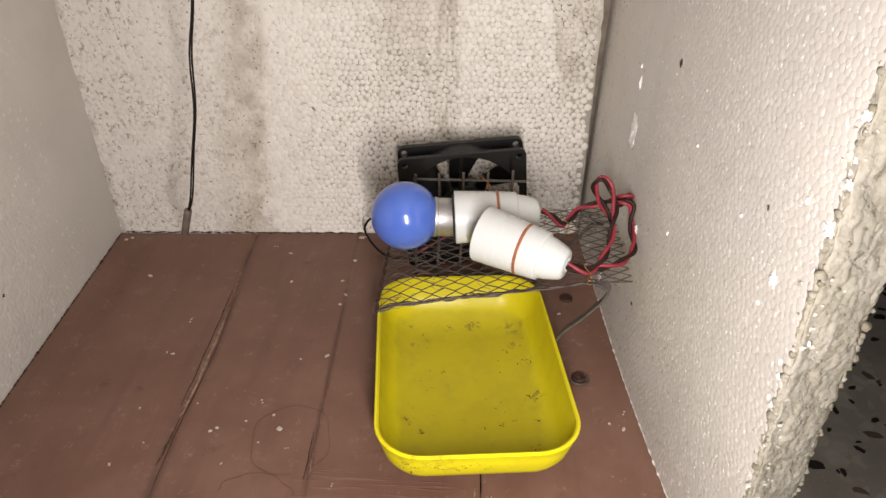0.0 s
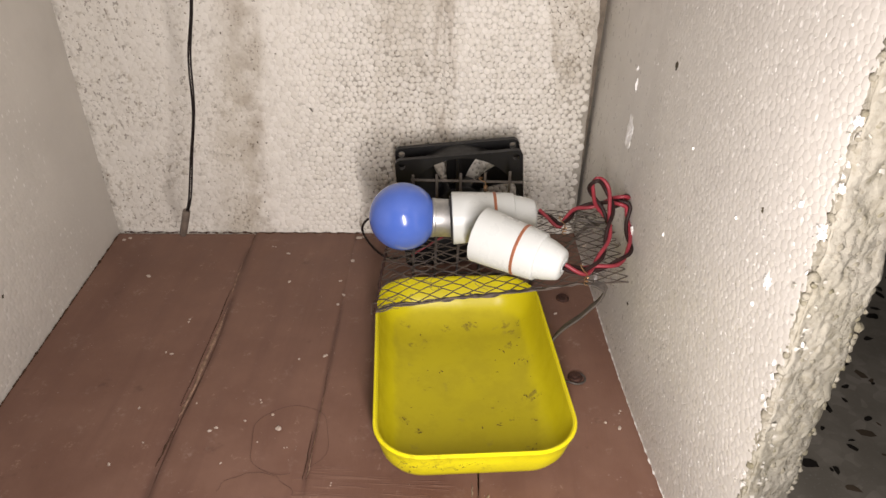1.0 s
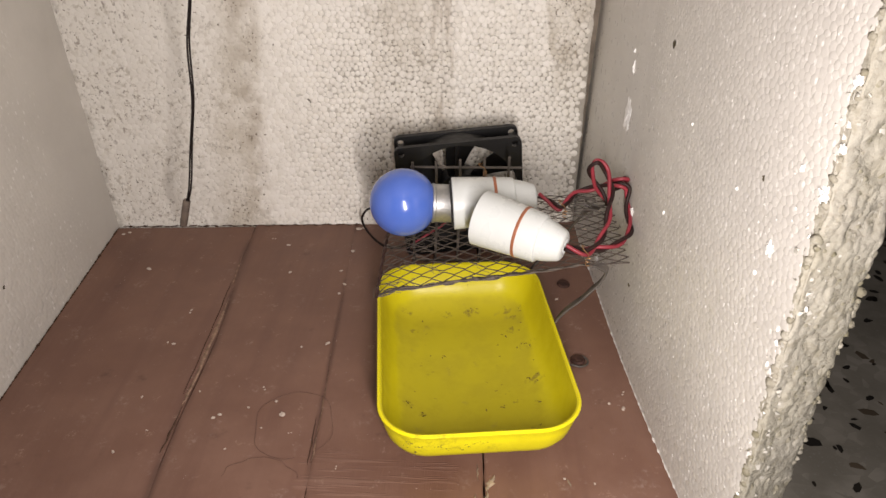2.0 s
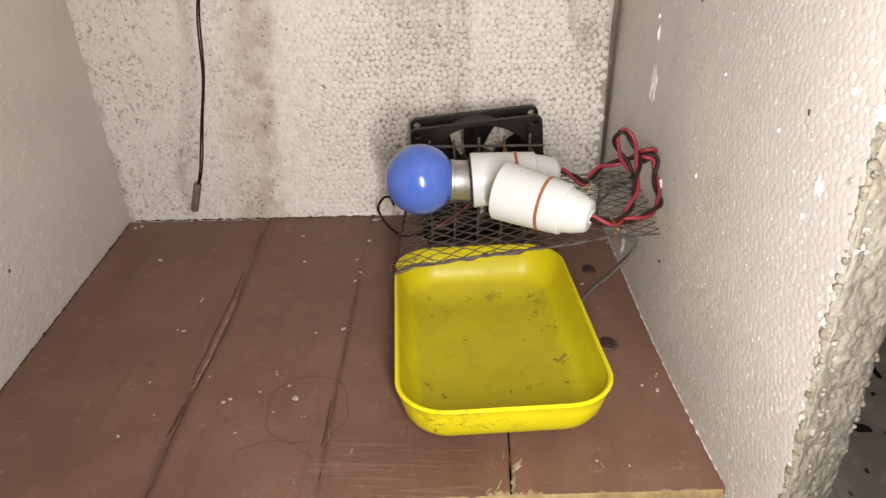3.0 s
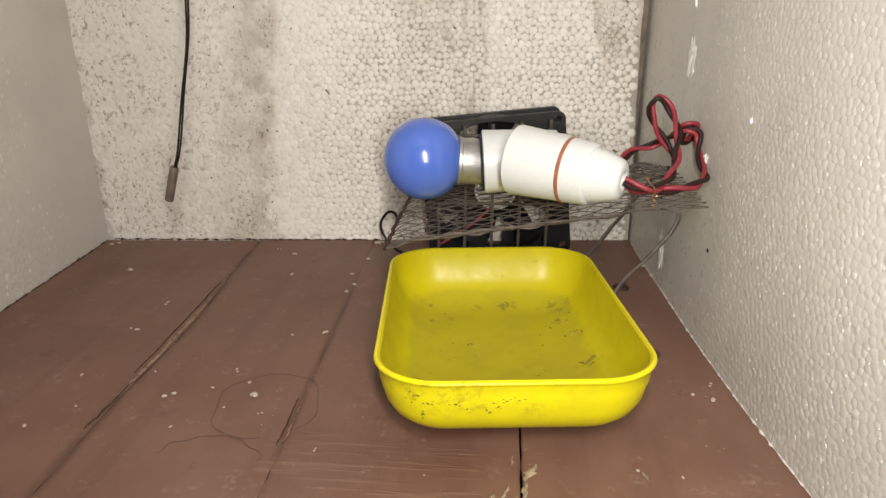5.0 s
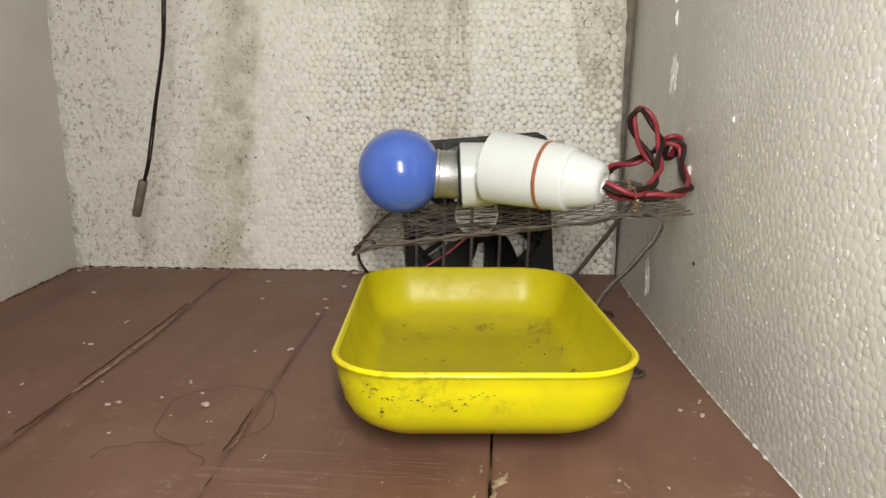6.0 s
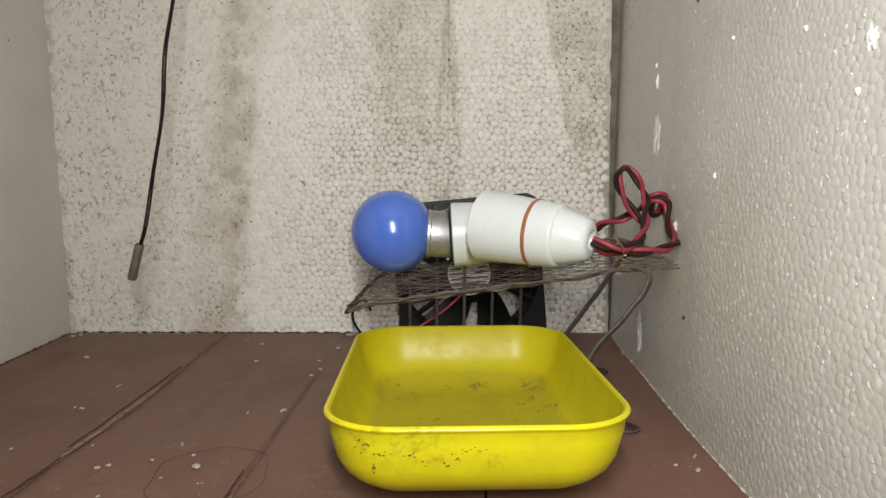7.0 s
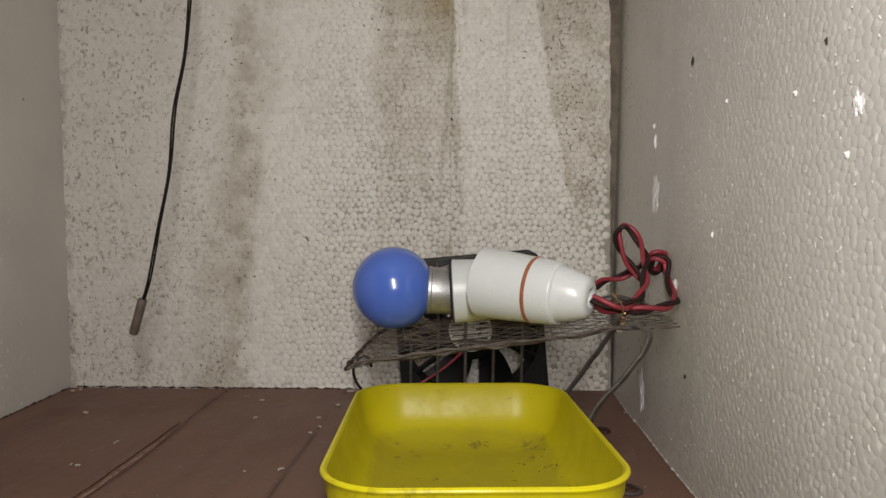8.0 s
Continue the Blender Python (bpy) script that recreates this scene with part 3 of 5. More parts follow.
def build_right():
    """The right panel; its front end is broken off and shows loose beads."""
    bm = bmesh.new()
    n, inner, outer = 30, [], []
    for i in range(n + 1):
        u = (i / n) ** 1.3
        for z in (GROUND, TOP):
            y = torn_y(z) + 0.0030
            y += (0.76 - y) * u
            inner.append(bm.verts.new((right_x(y, z), y, z)))
            outer.append(bm.verts.new((RO, max(y, 0.348), z)))
    for i in range(0, 2 * n, 2):
        for q in ((inner[i], inner[i + 2], inner[i + 3], inner[i + 1]), (inner[i], outer[i], outer[i + 2], inner[i + 2]), (inner[i + 1], inner[i + 3], outer[i + 3], outer[i + 1])):
            bm.faces.new(q)
    bm.faces.new((inner[-2], outer[-2], outer[-1], inner[-1]))
    bm.faces.new(outer[0::2] + outer[1::2][::-1])
    bmesh.ops.remove_doubles(bm, verts=bm.verts, dist=1e-6)
    body = part("wall_right", bm, FOAM_RIGHT)
    bm = bmesh.new()
    nu, dz = 44, 0.0011
    nv = int((TOP - 0.001 - GROUND) / dz)
    rows = []
    for j in range(nv + 1):
        z = GROUND + j * dz
        row = []
        EX = right_x(torn_y(z), z)
        for i in range(nu + 1):
            u = i / nu
            base = Vector((EX + (RO - EX) * u, torn_at(u, z), z))
            q = base * 1000
            big = noise.noise(q / 20) * 0.0016 + noise.noise(q / 8 + Vector((9, 0, 0))) * 0.0014 + noise.noise(q / 2.2) * 0.0005
            d = noise.voronoi(q / 3.3)[0][0]
            h = big - (0.0003 + 0.0007 * min(1, u / 0.25)) * (1 - min(1, d * 1.25) ** 2) * (0.4 + noise.noise(q / 9) * 0.8 + 0.3)
            h *= 0.3 + 0.7 * min(1.0, u / 0.22)
            tuck = 0.004 * (0.4 * max(0, 1 - u / 0.06) ** 2 + max(0, (u - 0.86) / 0.14) ** 2)
            side = 0.0022 * noise.noise(q / 5 + Vector((0, 40, 0))) - 0.0004
            x = base.x + (side - 0.0012 if u > 0.97 else (0.0006 if u < 0.02 else side * 0.5))
            row.append(bm.verts.new((min(max(x, EX - 0.0006), RO + 0.003), base.y + h + tuck, z)))
        torn = torn_y(z) + 0.0026 + 0.0026 * noise.noise((0, 3, z * 90)) + 0.0022 * noise.noise((0, 3, z * 330))
        rows.append([bm.verts.new((right_x(torn + 0.005, z) + 0.0004, torn + 0.005, z)), bm.verts.new((right_x(torn, z) - 0.0001, torn, z))] + row + [bm.verts.new((RO + 0.0003, 0.364, z))])
    for A, B in zip(rows, rows[1:]):
        for k in range(len(A) - 1):
            bm.faces.new((A[k], A[k + 1], B[k + 1], B[k]))
    part("broken_end", bm, FOAM_EDGE, body, "crumbling broken foam end with loose beads")
    # loose beads, packed and half sunk over the torn face and round its inner corner
    ball = bmesh.new()
    bmesh.ops.create_icosphere(ball, subdivisions=2, radius=1)
    ball_v, ball_f = [v.co.copy() for v in ball.verts], [[v.index for v in f.verts] for f in ball.faces]
    ball.free()
    rng = random.Random(4)
    verts, faces = [], []
    z = GROUND + 0.002
    while z < TOP - 0.002:
        w, EX = 0.0006, right_x(torn_y(z), z)
        while w < RO - EX - 0.0015:
            ww, zz = w + rng.uniform(-0.001, 0.001), z + rng.uniform(-0.001, 0.001)
            w += 0.0030
            if rng.random() < 0.22:
                continue
            u = min(1.0, max(0.0, ww / (RO - EX)))
            q = Vector((EX + (RO - EX) * u, torn_at(u, zz), zz)) * 1000
            y = q.y / 1000 + noise.noise(q / 20) * 0.0016 + noise.noise(q / 8 + Vector((9, 0, 0))) * 0.0012 
            x = EX + max(ww, 0)
            r = rng.uniform(0.0010, 0.0021)
            y += r * (rng.uniform(0.62, 1.05) if ww > 0.003 else rng.uniform(0.9, 1.7))
            turn = Euler((rng.random() * 6, rng.random() * 6, 0)).to_matrix()
            flat = Vector((rng.uniform(0.75, 1.1), rng.uniform(0.75, 1.1), rng.uniform(0.75, 1.1))) * r
            off, first = Vector((rng.uniform(0, 50), 0, 0)), len(verts)
            for c in ball_v:
                k = 1 + 0.34 * noise.noise(c * 1.9 + off)
                verts.append(turn @ Vector((c.x * flat.x, c.y * flat.y, c.z * flat.z)) * k + Vector((x, y, zz)))
            faces += [[first + i for i in f] for f in ball_f]
        z += 0.0029
    me = bpy.data.meshes.new("bead")
    me.from_pydata(verts, [], faces)
    me.materials.append(FOAM_EDGE)
    me.shade_smooth()
    beads = new("bead", me)
    beads.parent = body
    tagged(beads, kind="stuff")
    # clean white flakes still clinging along the torn inner edge
    bm = bmesh.new()
    for k in range(60):
        z = GROUND + 0.01 + rng.random() * (TOP - GROUND - 0.02)
        y = torn_y(z) + 0.0045 + rng.uniform(-0.004, 0.0035)
        s = rng.uniform(0.0004, 0.0009) * (2.1 if k % 9 == 0 else 1)
        vs = [bm.verts.new((right_x(y, z) - 0.0003 + rng.uniform(-0.6, 0.6) * s, y + rng.uniform(-1, 1) * s, z + rng.uniform(-1, 1) * s)) for i in range(9)]
        hull = bmesh.ops.convex_hull(bm, input=vs)
        bmesh.ops.delete(bm, geom=list({g for g in hull["geom_interior"] + hull["geom_unused"] if isinstance(g, bmesh.types.BMVert)}), context="VERTS")
    for k in range(170):
        z, u = GROUND + 0.01 + rng.random() * (TOP - GROUND - 0.02), rng.betavariate(1.0, 2.2)
        EX = right_x(torn_y(z), z)
        x = EX + 0.0015 + (RO - EX - 0.004) * u
        q = Vector((x, torn_at(u, z), z)) * 1000
        y = q.y / 1000 + noise.noise(q / 20) * 0.0016 + noise.noise(q / 8 + Vector((9, 0, 0))) * 0.0014 + 0.0002
        s = rng.uniform(0.0005, 0.0013)
        vs = [bm.verts.new((x + rng.uniform(-1, 1) * s, y + rng.uniform(-0.5, 0.6) * s, z + rng.uniform(-1, 1) * s)) for i in range(10)]
        hull = bmesh.ops.convex_hull(bm, input=vs)
        bmesh.ops.delete(bm, geom=list({g for g in hull["geom_interior"] + hull["geom_unused"] if isinstance(g, bmesh.types.BMVert)}), context="VERTS")
    tagged(part("foam_flake", bm, FLAKE, body, smooth=False), kind="stuff")
    # bigger clean pieces broken loose along the same edge
    bm = bmesh.new()
    for k in range(46):
        z = GROUND + 0.01 + rng.random() * (TOP - GROUND - 0.02)
        d, s = rng.uniform(-0.004, 0.005), rng.uniform(0.0007, 0.0012) * (1.7 if k % 6 == 0 else 1)
        y = torn_y(z) + 0.002 + max(0.0, d)
        x = right_x(y, z) - 0.0002 + max(0.0, -d)
        vs = [bm.verts.new((x + rng.uniform(-0.6, 0.6) * s, y + rng.uniform(-1, 1) * s, z + rng.uniform(-1.1, 1.1) * s)) for i in range(11)]
        hull = bmesh.ops.convex_hull(bm, input=vs)
        bmesh.ops.delete(bm, geom=list({g for g in hull["geom_interior"] + hull["geom_unused"] if isinstance(g, bmesh.types.BMVert)}), context="VERTS")
    tagged(part("foam_chunk", bm, CRUMB_WHITE, body, smooth=False), kind="stuff")
    # the moulded inner face: wide flat beads, smoother towards the far end
    P, R, gen = pack(0.300, 0.515, GROUND + 0.002, TOP - 0.002, 0.0032, 9)
    ok = P[:, 0] > np.array([torn_y(z) for z in P[:, 1]]) + 0.0035
    P, R = P[ok], R[ok]
    lift = gen.uniform(0.35, 0.85, len(P)) * (0.04 + 0.96 * np.clip((0.500 - P[:, 0]) / 0.075, 0, 1))
    spots = [(y, z, r * 1.06, k) for (y, z), r, k in zip(P, R, lift)]

    def place(y, z, h):
        return (right_x(y, z) - 0.00004 - h, y, z)

    crowns(spots, ((1.20, -0.00012), (0.98, 0.00003), (0.70, 0.00013), (0.35, 0.00018)), place, FOAM_RIGHT_BEAD, body, gen)
    joint_bits(spots, lambda y, z: 0.045 * max(0.15, 1 + 2.4 * noise.noise((y * 25, 8, z * 25))) * min(1.0, max(0.0, (0.49 - y) / 0.06)), place, CRUMB_WHITE, body, gen,
               "foam_fleck", "bright white flecks of foam in the joints", 0.8, 1.5)
    return body


tagged(build_right(), "white bead-foam side panel with a crumbling front end", "wall", kind="structure")

# Filler slab added behind the open corner, in one grey-brown colour.
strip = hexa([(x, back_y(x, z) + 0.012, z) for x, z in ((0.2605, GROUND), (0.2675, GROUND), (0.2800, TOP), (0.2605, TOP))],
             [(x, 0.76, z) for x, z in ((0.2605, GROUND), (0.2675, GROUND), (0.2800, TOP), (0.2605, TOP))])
tagged(part("wall_filler", strip, FILLER_STRIP), "dull grey-brown strip behind the corner gap", "trim", kind="structure")
lid = prism([(-0.16, 0.20), (0.32, 0.20), (0.32, 0.72), (-0.16, 0.72)], TOP + 0.001, TOP + 0.035)
tagged(part("ceiling", lid, FOAM_LEFT), "plain white foam lid over the box", "ceiling", kind="structure")

ground = prism([(-1.1, -1.1), (1.3, -1.1), (1.3, 1.3), (-1.1, 1.3)], GROUND - 0.05, GROUND)
ground_ob = tagged(part("ground", ground, TERRAZZO), "grey terrazzo floor with dark stone chips", "floor", kind="structure")
rng = random.Random(11)
bm = bmesh.new()
for k in range(1500):
    x, y = rng.uniform(0.28, 0.75), rng.uniform(0.05, 0.85)
    if x < 0.33 and y > 0.25:
        continue
    s, a, n = rng.choice((0.0022, 0.0035, 0.0050, 0.0068)) * rng.uniform(0.7, 1.2), rng.uniform(0, 6.3), rng.randint(5, 8)
    c, sn = math.cos(a), math.sin(a)
    vs = []
    for i in range(n):
        t = 2 * math.pi * i / n
        r = s * rng.uniform(0.6, 1.1)
        px, py = r * math.cos(t), r * 0.55 * math.sin(t)
        vs.append(bm.verts.new((x + px * c - py * sn, y + px * sn + py * c, GROUND + 0.0004)))
    f = bm.faces.new(vs)
tagged(part("stone_chip", bm, CHIP, ground_ob, smooth=False), kind="stuff")
for name, c in (("wall_north", [(-1.1, 1.3), (1.3, 1.3), (1.3, 1.4), (-1.1, 1.4)]), ("wall_south", [(-1.1, -1.2), (1.3, -1.2), (1.3, -1.1), (-1.1, -1.1)]),
                ("wall_east", [(1.3, -1.1), (1.4, -1.1), (1.4, 1.3), (1.3, 1.3)]), ("wall_west", [(-1.2, -1.1), (-1.1, -1.1), (-1.1, 1.3), (-1.2, 1.3)])):
    tagged(part(name, prism(c, GROUND, 2.2), PLASTER), "plain dull plastered room wall", "wall", kind="structure")
tagged(part("ceiling", prism([(-1.2, -1.2), (1.4, -1.2), (1.4, 1.4), (-1.2, 1.4)], 2.2, 2.3), PLASTER), "plain dull room ceiling", "ceiling", kind="structure")


# ---------------------------------------------------------------- plank floor
floor = root("floor", (0.1, 0.45, GROUND), "brown-painted wooden plank floor, scuffed and dusty", "floor", kind="structure")


def front_y(x):
    return 0.3215 + 0.070 * x


def bow(y):
    return 0.0032 * max(0.0, 1 - abs(y - 0.448) / 0.085) ** 2 * (1 + 2 * min(1.0, abs(y - 0.448) / 0.085))


SEAMS = [lambda y: left_x(y, 0) + 0.0005, lambda y: 0.0325 + (0.567 - y) * 0.045 + bow(y), lambda y: 0.1052 + (0.57 - y) * 0.035,
         lambda y: 0.1935 + (0.50 - y) * 0.006, lambda y: right_x(y) - 0.0003]
ENDS = [0.0030, 0.0006, 0.001, 0.0]
SLIT = [0.0001, 0.00026, 0.00008, 0.00034, 0.0001]


def build_plank(k):
    lo, hi = SEAMS[k], SEAMS[k + 1]
    bm = bmesh.new()
    n = 40
    rim = []
    for i in range(n + 1):
        u = i / n
        xa, xb = lo(0.34), hi(0.34)
        y0, y1 = front_y((xa + xb) / 2), back_y((xa + xb) / 2, 0) - ENDS[k] - 0.0003
        row = []
        y = y0 + (y1 - y0) * u
        amp = 0.0005 + 0.0009 * max(0, 1 - abs(y - 0.345) / 0.02)
        j1, j2 = amp * noise.noise((k * 9, y * 260, 0)), amp * noise.noise((k * 9 + 4, y * 260, 0))
        a, b = lo(y) + SLIT[k] + (0 if k == 0 else j1), hi(y) - SLIT[k + 1] + (0 if k == 3 else j2)
        for w in (0, 0.0012, 0.25, 0.5, 0.75, 1 - 0.0012, 1):
            x = a + 0.0012 if w == 0.0012 else b - 0.0012 if w == 1 - 0.0012 else a + (b - a) * w
            skew = (front_y(x) - y0) * (1 - u) + (back_y(x, 0) - back_y((xa + xb) / 2, 0)) * u
            edge = -0.0003 if w in (0, 1) and 0 < k + w < 4 else 0
            row.append(bm.verts.new((x, y + skew, 0.0002 * noise.noise((x * 40, y * 30, k)) + edge)))
        rim.append(row)
    for A, B in zip(rim, rim[1:]):
        for i in range(len(A) - 1):
            bm.faces.new((A[i], A[i + 1], B[i + 1], B[i]))
    ring = [e for e in bm.edges if len(e.link_faces) == 1]
    down = bmesh.ops.extrude_edge_only(bm, edges=ring)["geom"]
    for v in down:
        if isinstance(v, bmesh.types.BMVert):
            v.co.z = -0.012
    return part("plank", bm, PLANK, floor)


for k in range(4):
    build_plank(k)

base_board = hexa([(left_x(0.33, 0), front_y(-0.06) + 0.001, GROUND), (right_x(0.345) - 0.0004, front_y(RX) + 0.001, GROUND), (right_x(0.345) - 0.0004, front_y(RX) + 0.001, -0.0125), (left_x(0.33, 0), front_y(-0.06) + 0.001, -0.0125)],
                  [(left_x(0.56, 0), 0.555, GROUND), (right_x(0.575) - 0.0004, 0.575, GROUND), (right_x(0.575) - 0.0004, 0.575, -0.0125), (left_x(0.56, 0), 0.555, -0.0125)])
part("base_board", base_board, WOOD, floor)


def build_front_batten():
    """The bare, chipped front edge of the floor."""
    bm = bmesh.new()
    n = 110
    rows = []
    for i in range(n + 1):
        x = -0.055 + (right_x(0.345) - 0.0006 + 0.055) * i / n
        y = front_y(x)
        j = 0.0022 * noise.noise((x * 120, 0, 0)) + 0.001 * noise.noise((x * 420, 5, 0))
        rows.append([bm.verts.new(p) for p in ((x, y + 0.0003, -0.0006), (x, y - 0.0006 + j * 0.5, -0.0012), (x, y - 0.0014 + j * 0.5, -0.0045), (x, y - 0.0018 + j * 0.3, GROUND + 0.001), (x, y + 0.0003, GROUND + 0.001))])
    for A, B in zip(rows, rows[1:]):
        for k in range(5):
            bm.faces.new((A[k], A[(k + 1) % 5], B[(k + 1) % 5], B[k]))
    bm.faces.new(rows[0]), bm.faces.new(rows[-1][::-1])
    return part("front_edge", bm, WOOD, floor, "bare yellowish splintered wood edge")


build_front_batten()


def build_splinter(x, y, length, width, turn, material=None):
    """A worn sliver of bare wood beside a seam, or a thin dark strip drawn along it."""
    bm = bmesh.new()
    n = 14
    rows = []
    for i in range(n + 1):
        u = i / n
        w = width * math.sin(math.pi * min(1, u * 0.96 + 0.02)) * (0.6 + 0.5 * noise.noise((x * 500, u * 9, y)))
        cx = x + turn * (u - 0.5) * length + 0.0006 * noise.noise((u * 6, x * 99, 1))
        cy = y + (u - 0.5) * length
        rows.append([bm.verts.new((cx - w / 2, cy, 0.0001)), bm.verts.new((cx, cy, 0.0006)), bm.verts.new((cx + w / 2, cy, 0.0001))])
    for A, B in zip(rows, rows[1:]):
        bm.faces.new((A[0], A[1], B[1], B[0]))
        bm.faces.new((A[1], A[2], B[2], B[1]))
    return part("splinter", bm, material or (BARE_CHIP if y < 0.36 else SLIVER), floor)


for s in ((0.0392, 0.438, 0.088, 0.0044, -0.030), (0.0398, 0.402, 0.020, 0.0026, 0.0), (0.1128, 0.366, 0.016, 0.0016, -0.04), (0.0346, 0.512, 0.04, 0.0018, -0.085),
          (0.1974, 0.3500, 0.009, 0.0056, 0.45), (0.1915, 0.356, 0.010, 0.0012, 0.0), (0.1955, 0.3405, 0.012, 0.0030, 0.1), (0.1890, 0.3385, 0.010, 0.0018, 0.4), (0.1850, 0.3365, 0.005, 0.0020, 0.6),
          (0.2338, 0.3515, 0.004, 0.0018, -0.3), (0.1118, 0.395, 0.05, 0.0010, -0.035)):
    build_splinter(*s)
# Thin dark strips draw gap lines along the seams, where edges cast none.
for s in ((0.0366, 0.440, 0.080, 0.0009, -0.030), (0.0352, 0.480, 0.040, 0.0008, -0.050), (0.0400, 0.376, 0.030, 0.0016, 0.02), (0.1108, 0.372, 0.030, 0.0010, -0.04)):
    build_splinter(*s, DIRT_AND_GAP)
for x, y in ((0.2480, 0.5065), (0.2482, 0.4350)):
    bm = bmesh.new()
    lathe([(0.0016, 0), (0.0016, 0.0016), (0.0012, 0.0018), (0.0014, 0.0034), (0.0004, 0.0042), (-0.002, 0.0042)], pose(x, y, 0.0002, 0, -90, 0), 20, bm)
    part("screw", bm, RUST, floor, "rusty dark screw head")

# ---------------------------------------------------------------- yellow tray
def rounded(a, b, r, n=10, side=0):
    """A rounded rectangle of half sizes a, b and corner radius r, with extra points along its long sides."""
    out = []
    for k, (sx, sy) in enumerate(((1, 1), (-1, 1), (-1, -1), (1, -1))):
        for i in range(n + 1):
            t = math.pi / 2 * (k + i / n)
            out.append(((a - r) * sx + r * math.cos(t), (b - r) * sy + r * math.sin(t)))
        if k in (1, 3):
            out += [(a * sx, (b - r) * sy * (1 - 2 * i / (side + 1))) for i in range(1, side + 1)]
    return out


TRAY_INNER = [(0.0018, 0.0300), (0.0026, 0.0240), (0.0045, 0.0160), (0.0066, 0.0115), (0.0098, 0.0082), (0.0140, 0.0054), (0.0185, 0.0035), (0.0230, 0.0026), (0.026, 0.0024)]


def warp(y, z):
    """The thin tray is bent: its bottom lifts a little off the floor towards the near end."""
    u = min(1.0, max(0.0, (0.010 - y) / 0.080))
    lift = 0.0058 * u * u * (1.6 - 0.6 * u)
    return lift + z * (0.0300 - 0.0443 * y - lift) / 0.0313


def build_tray():
    m = pose(0.1862, 0.4190, 0.0006, 0, 0, 6.3)
    thing = root("tray", (0.1862, 0.4190, 0), "shallow yellow plastic tray with rounded corners, grubby inside", "tray")
    A, B, R = 0.0468, 0.0700, 0.0215
    outer = [(0.0, 0.0300), (0.0010, 0.0284), (0.0013, 0.0240), (0.0032, 0.0150), (0.0056, 0.0100), (0.0088, 0.0066), (0.0130, 0.0038), (0.0180, 0.0015), (0.0230, 0.0002), (0.0260, 0.0)]
    inner = TRAY_INNER
    prof = outer[::-1] + [(0.0002, 0.0308), (0.0010, 0.0313), (0.0018, 0.0308)] + inner
    bm = bmesh.new()
    loops = []
    for d, z in prof:
        loops.append([bm.verts.new(m @ Vector((x, y, warp(y, z)))) for x, y in rounded(A - d, B - d, max(0.004, R - d * 0.75), side=12)])
    for P, Q in zip(loops, loops[1:]):
        for k in range(len(P)):
            j = (k + 1) % len(P)
            bm.faces.new((P[k], P[j], Q[j], Q[k]))
    for loop in (loops[0], loops[-1]):
        n = len(loop)
        down = list(range(10, -24, -1))
        for i, j in zip(down, down[1:]):
            bm.faces.new((loop[i], loop[j], loop[(21 - j) % n], loop[(21 - i) % n]))
    bm.verts.index_update()
    rim_at = (len(outer) + 1) * len(loops[0])
    inside = [min(v.index for v in f.verts) >= rim_at for f in bm.faces]
    body = part("tray_body", bm, YELLOW_LIT, thing)
    body.data.materials.append(YELLOW_DUSTY)
    body.data.polygons.foreach_set("material_index", [int(k) for k in inside])
    bm = bmesh.new()
    rim = [Vector((x, y, warp(y, 0.0303))) for x, y in rounded(A - 0.0004, B - 0.0004, R, side=12)]
    pts = [m @ v for v in rim]
    seg = 8
    rings = []
    for k, p in enumerate(pts):
        t = (pts[(k + 1) % len(pts)] - pts[k - 1]).normalized()
        out = t.cross(Vector((0, 0, 1)))
        rings.append([bm.verts.new(p + (out * math.cos(2 * math.pi * i / seg) + Vector((0, 0, 1)) * math.sin(2 * math.pi * i / seg)) * 0.00075) for i in range(seg)])
    for k in range(len(rings)):
        P, Q = rings[k], rings[(k + 1) % len(rings)]
        for i in range(seg):
            bm.faces.new((P[i], P[(i + 1) % seg], Q[(i + 1) % seg], Q[i]))
    part("rim", bm, YELLOW_LIT, thing, "rolled yellow rim")
    return m


TRAY = build_tray()


def tray_floor(x, y):
    """The height of the inside of the tray over its own base."""
    d = min(0.0468 - abs(x), 0.0700 - abs(y))
    return float(np.interp(d, [q[0] for q in TRAY_INNER], [q[1] for q in TRAY_INNER])) + 0.0001


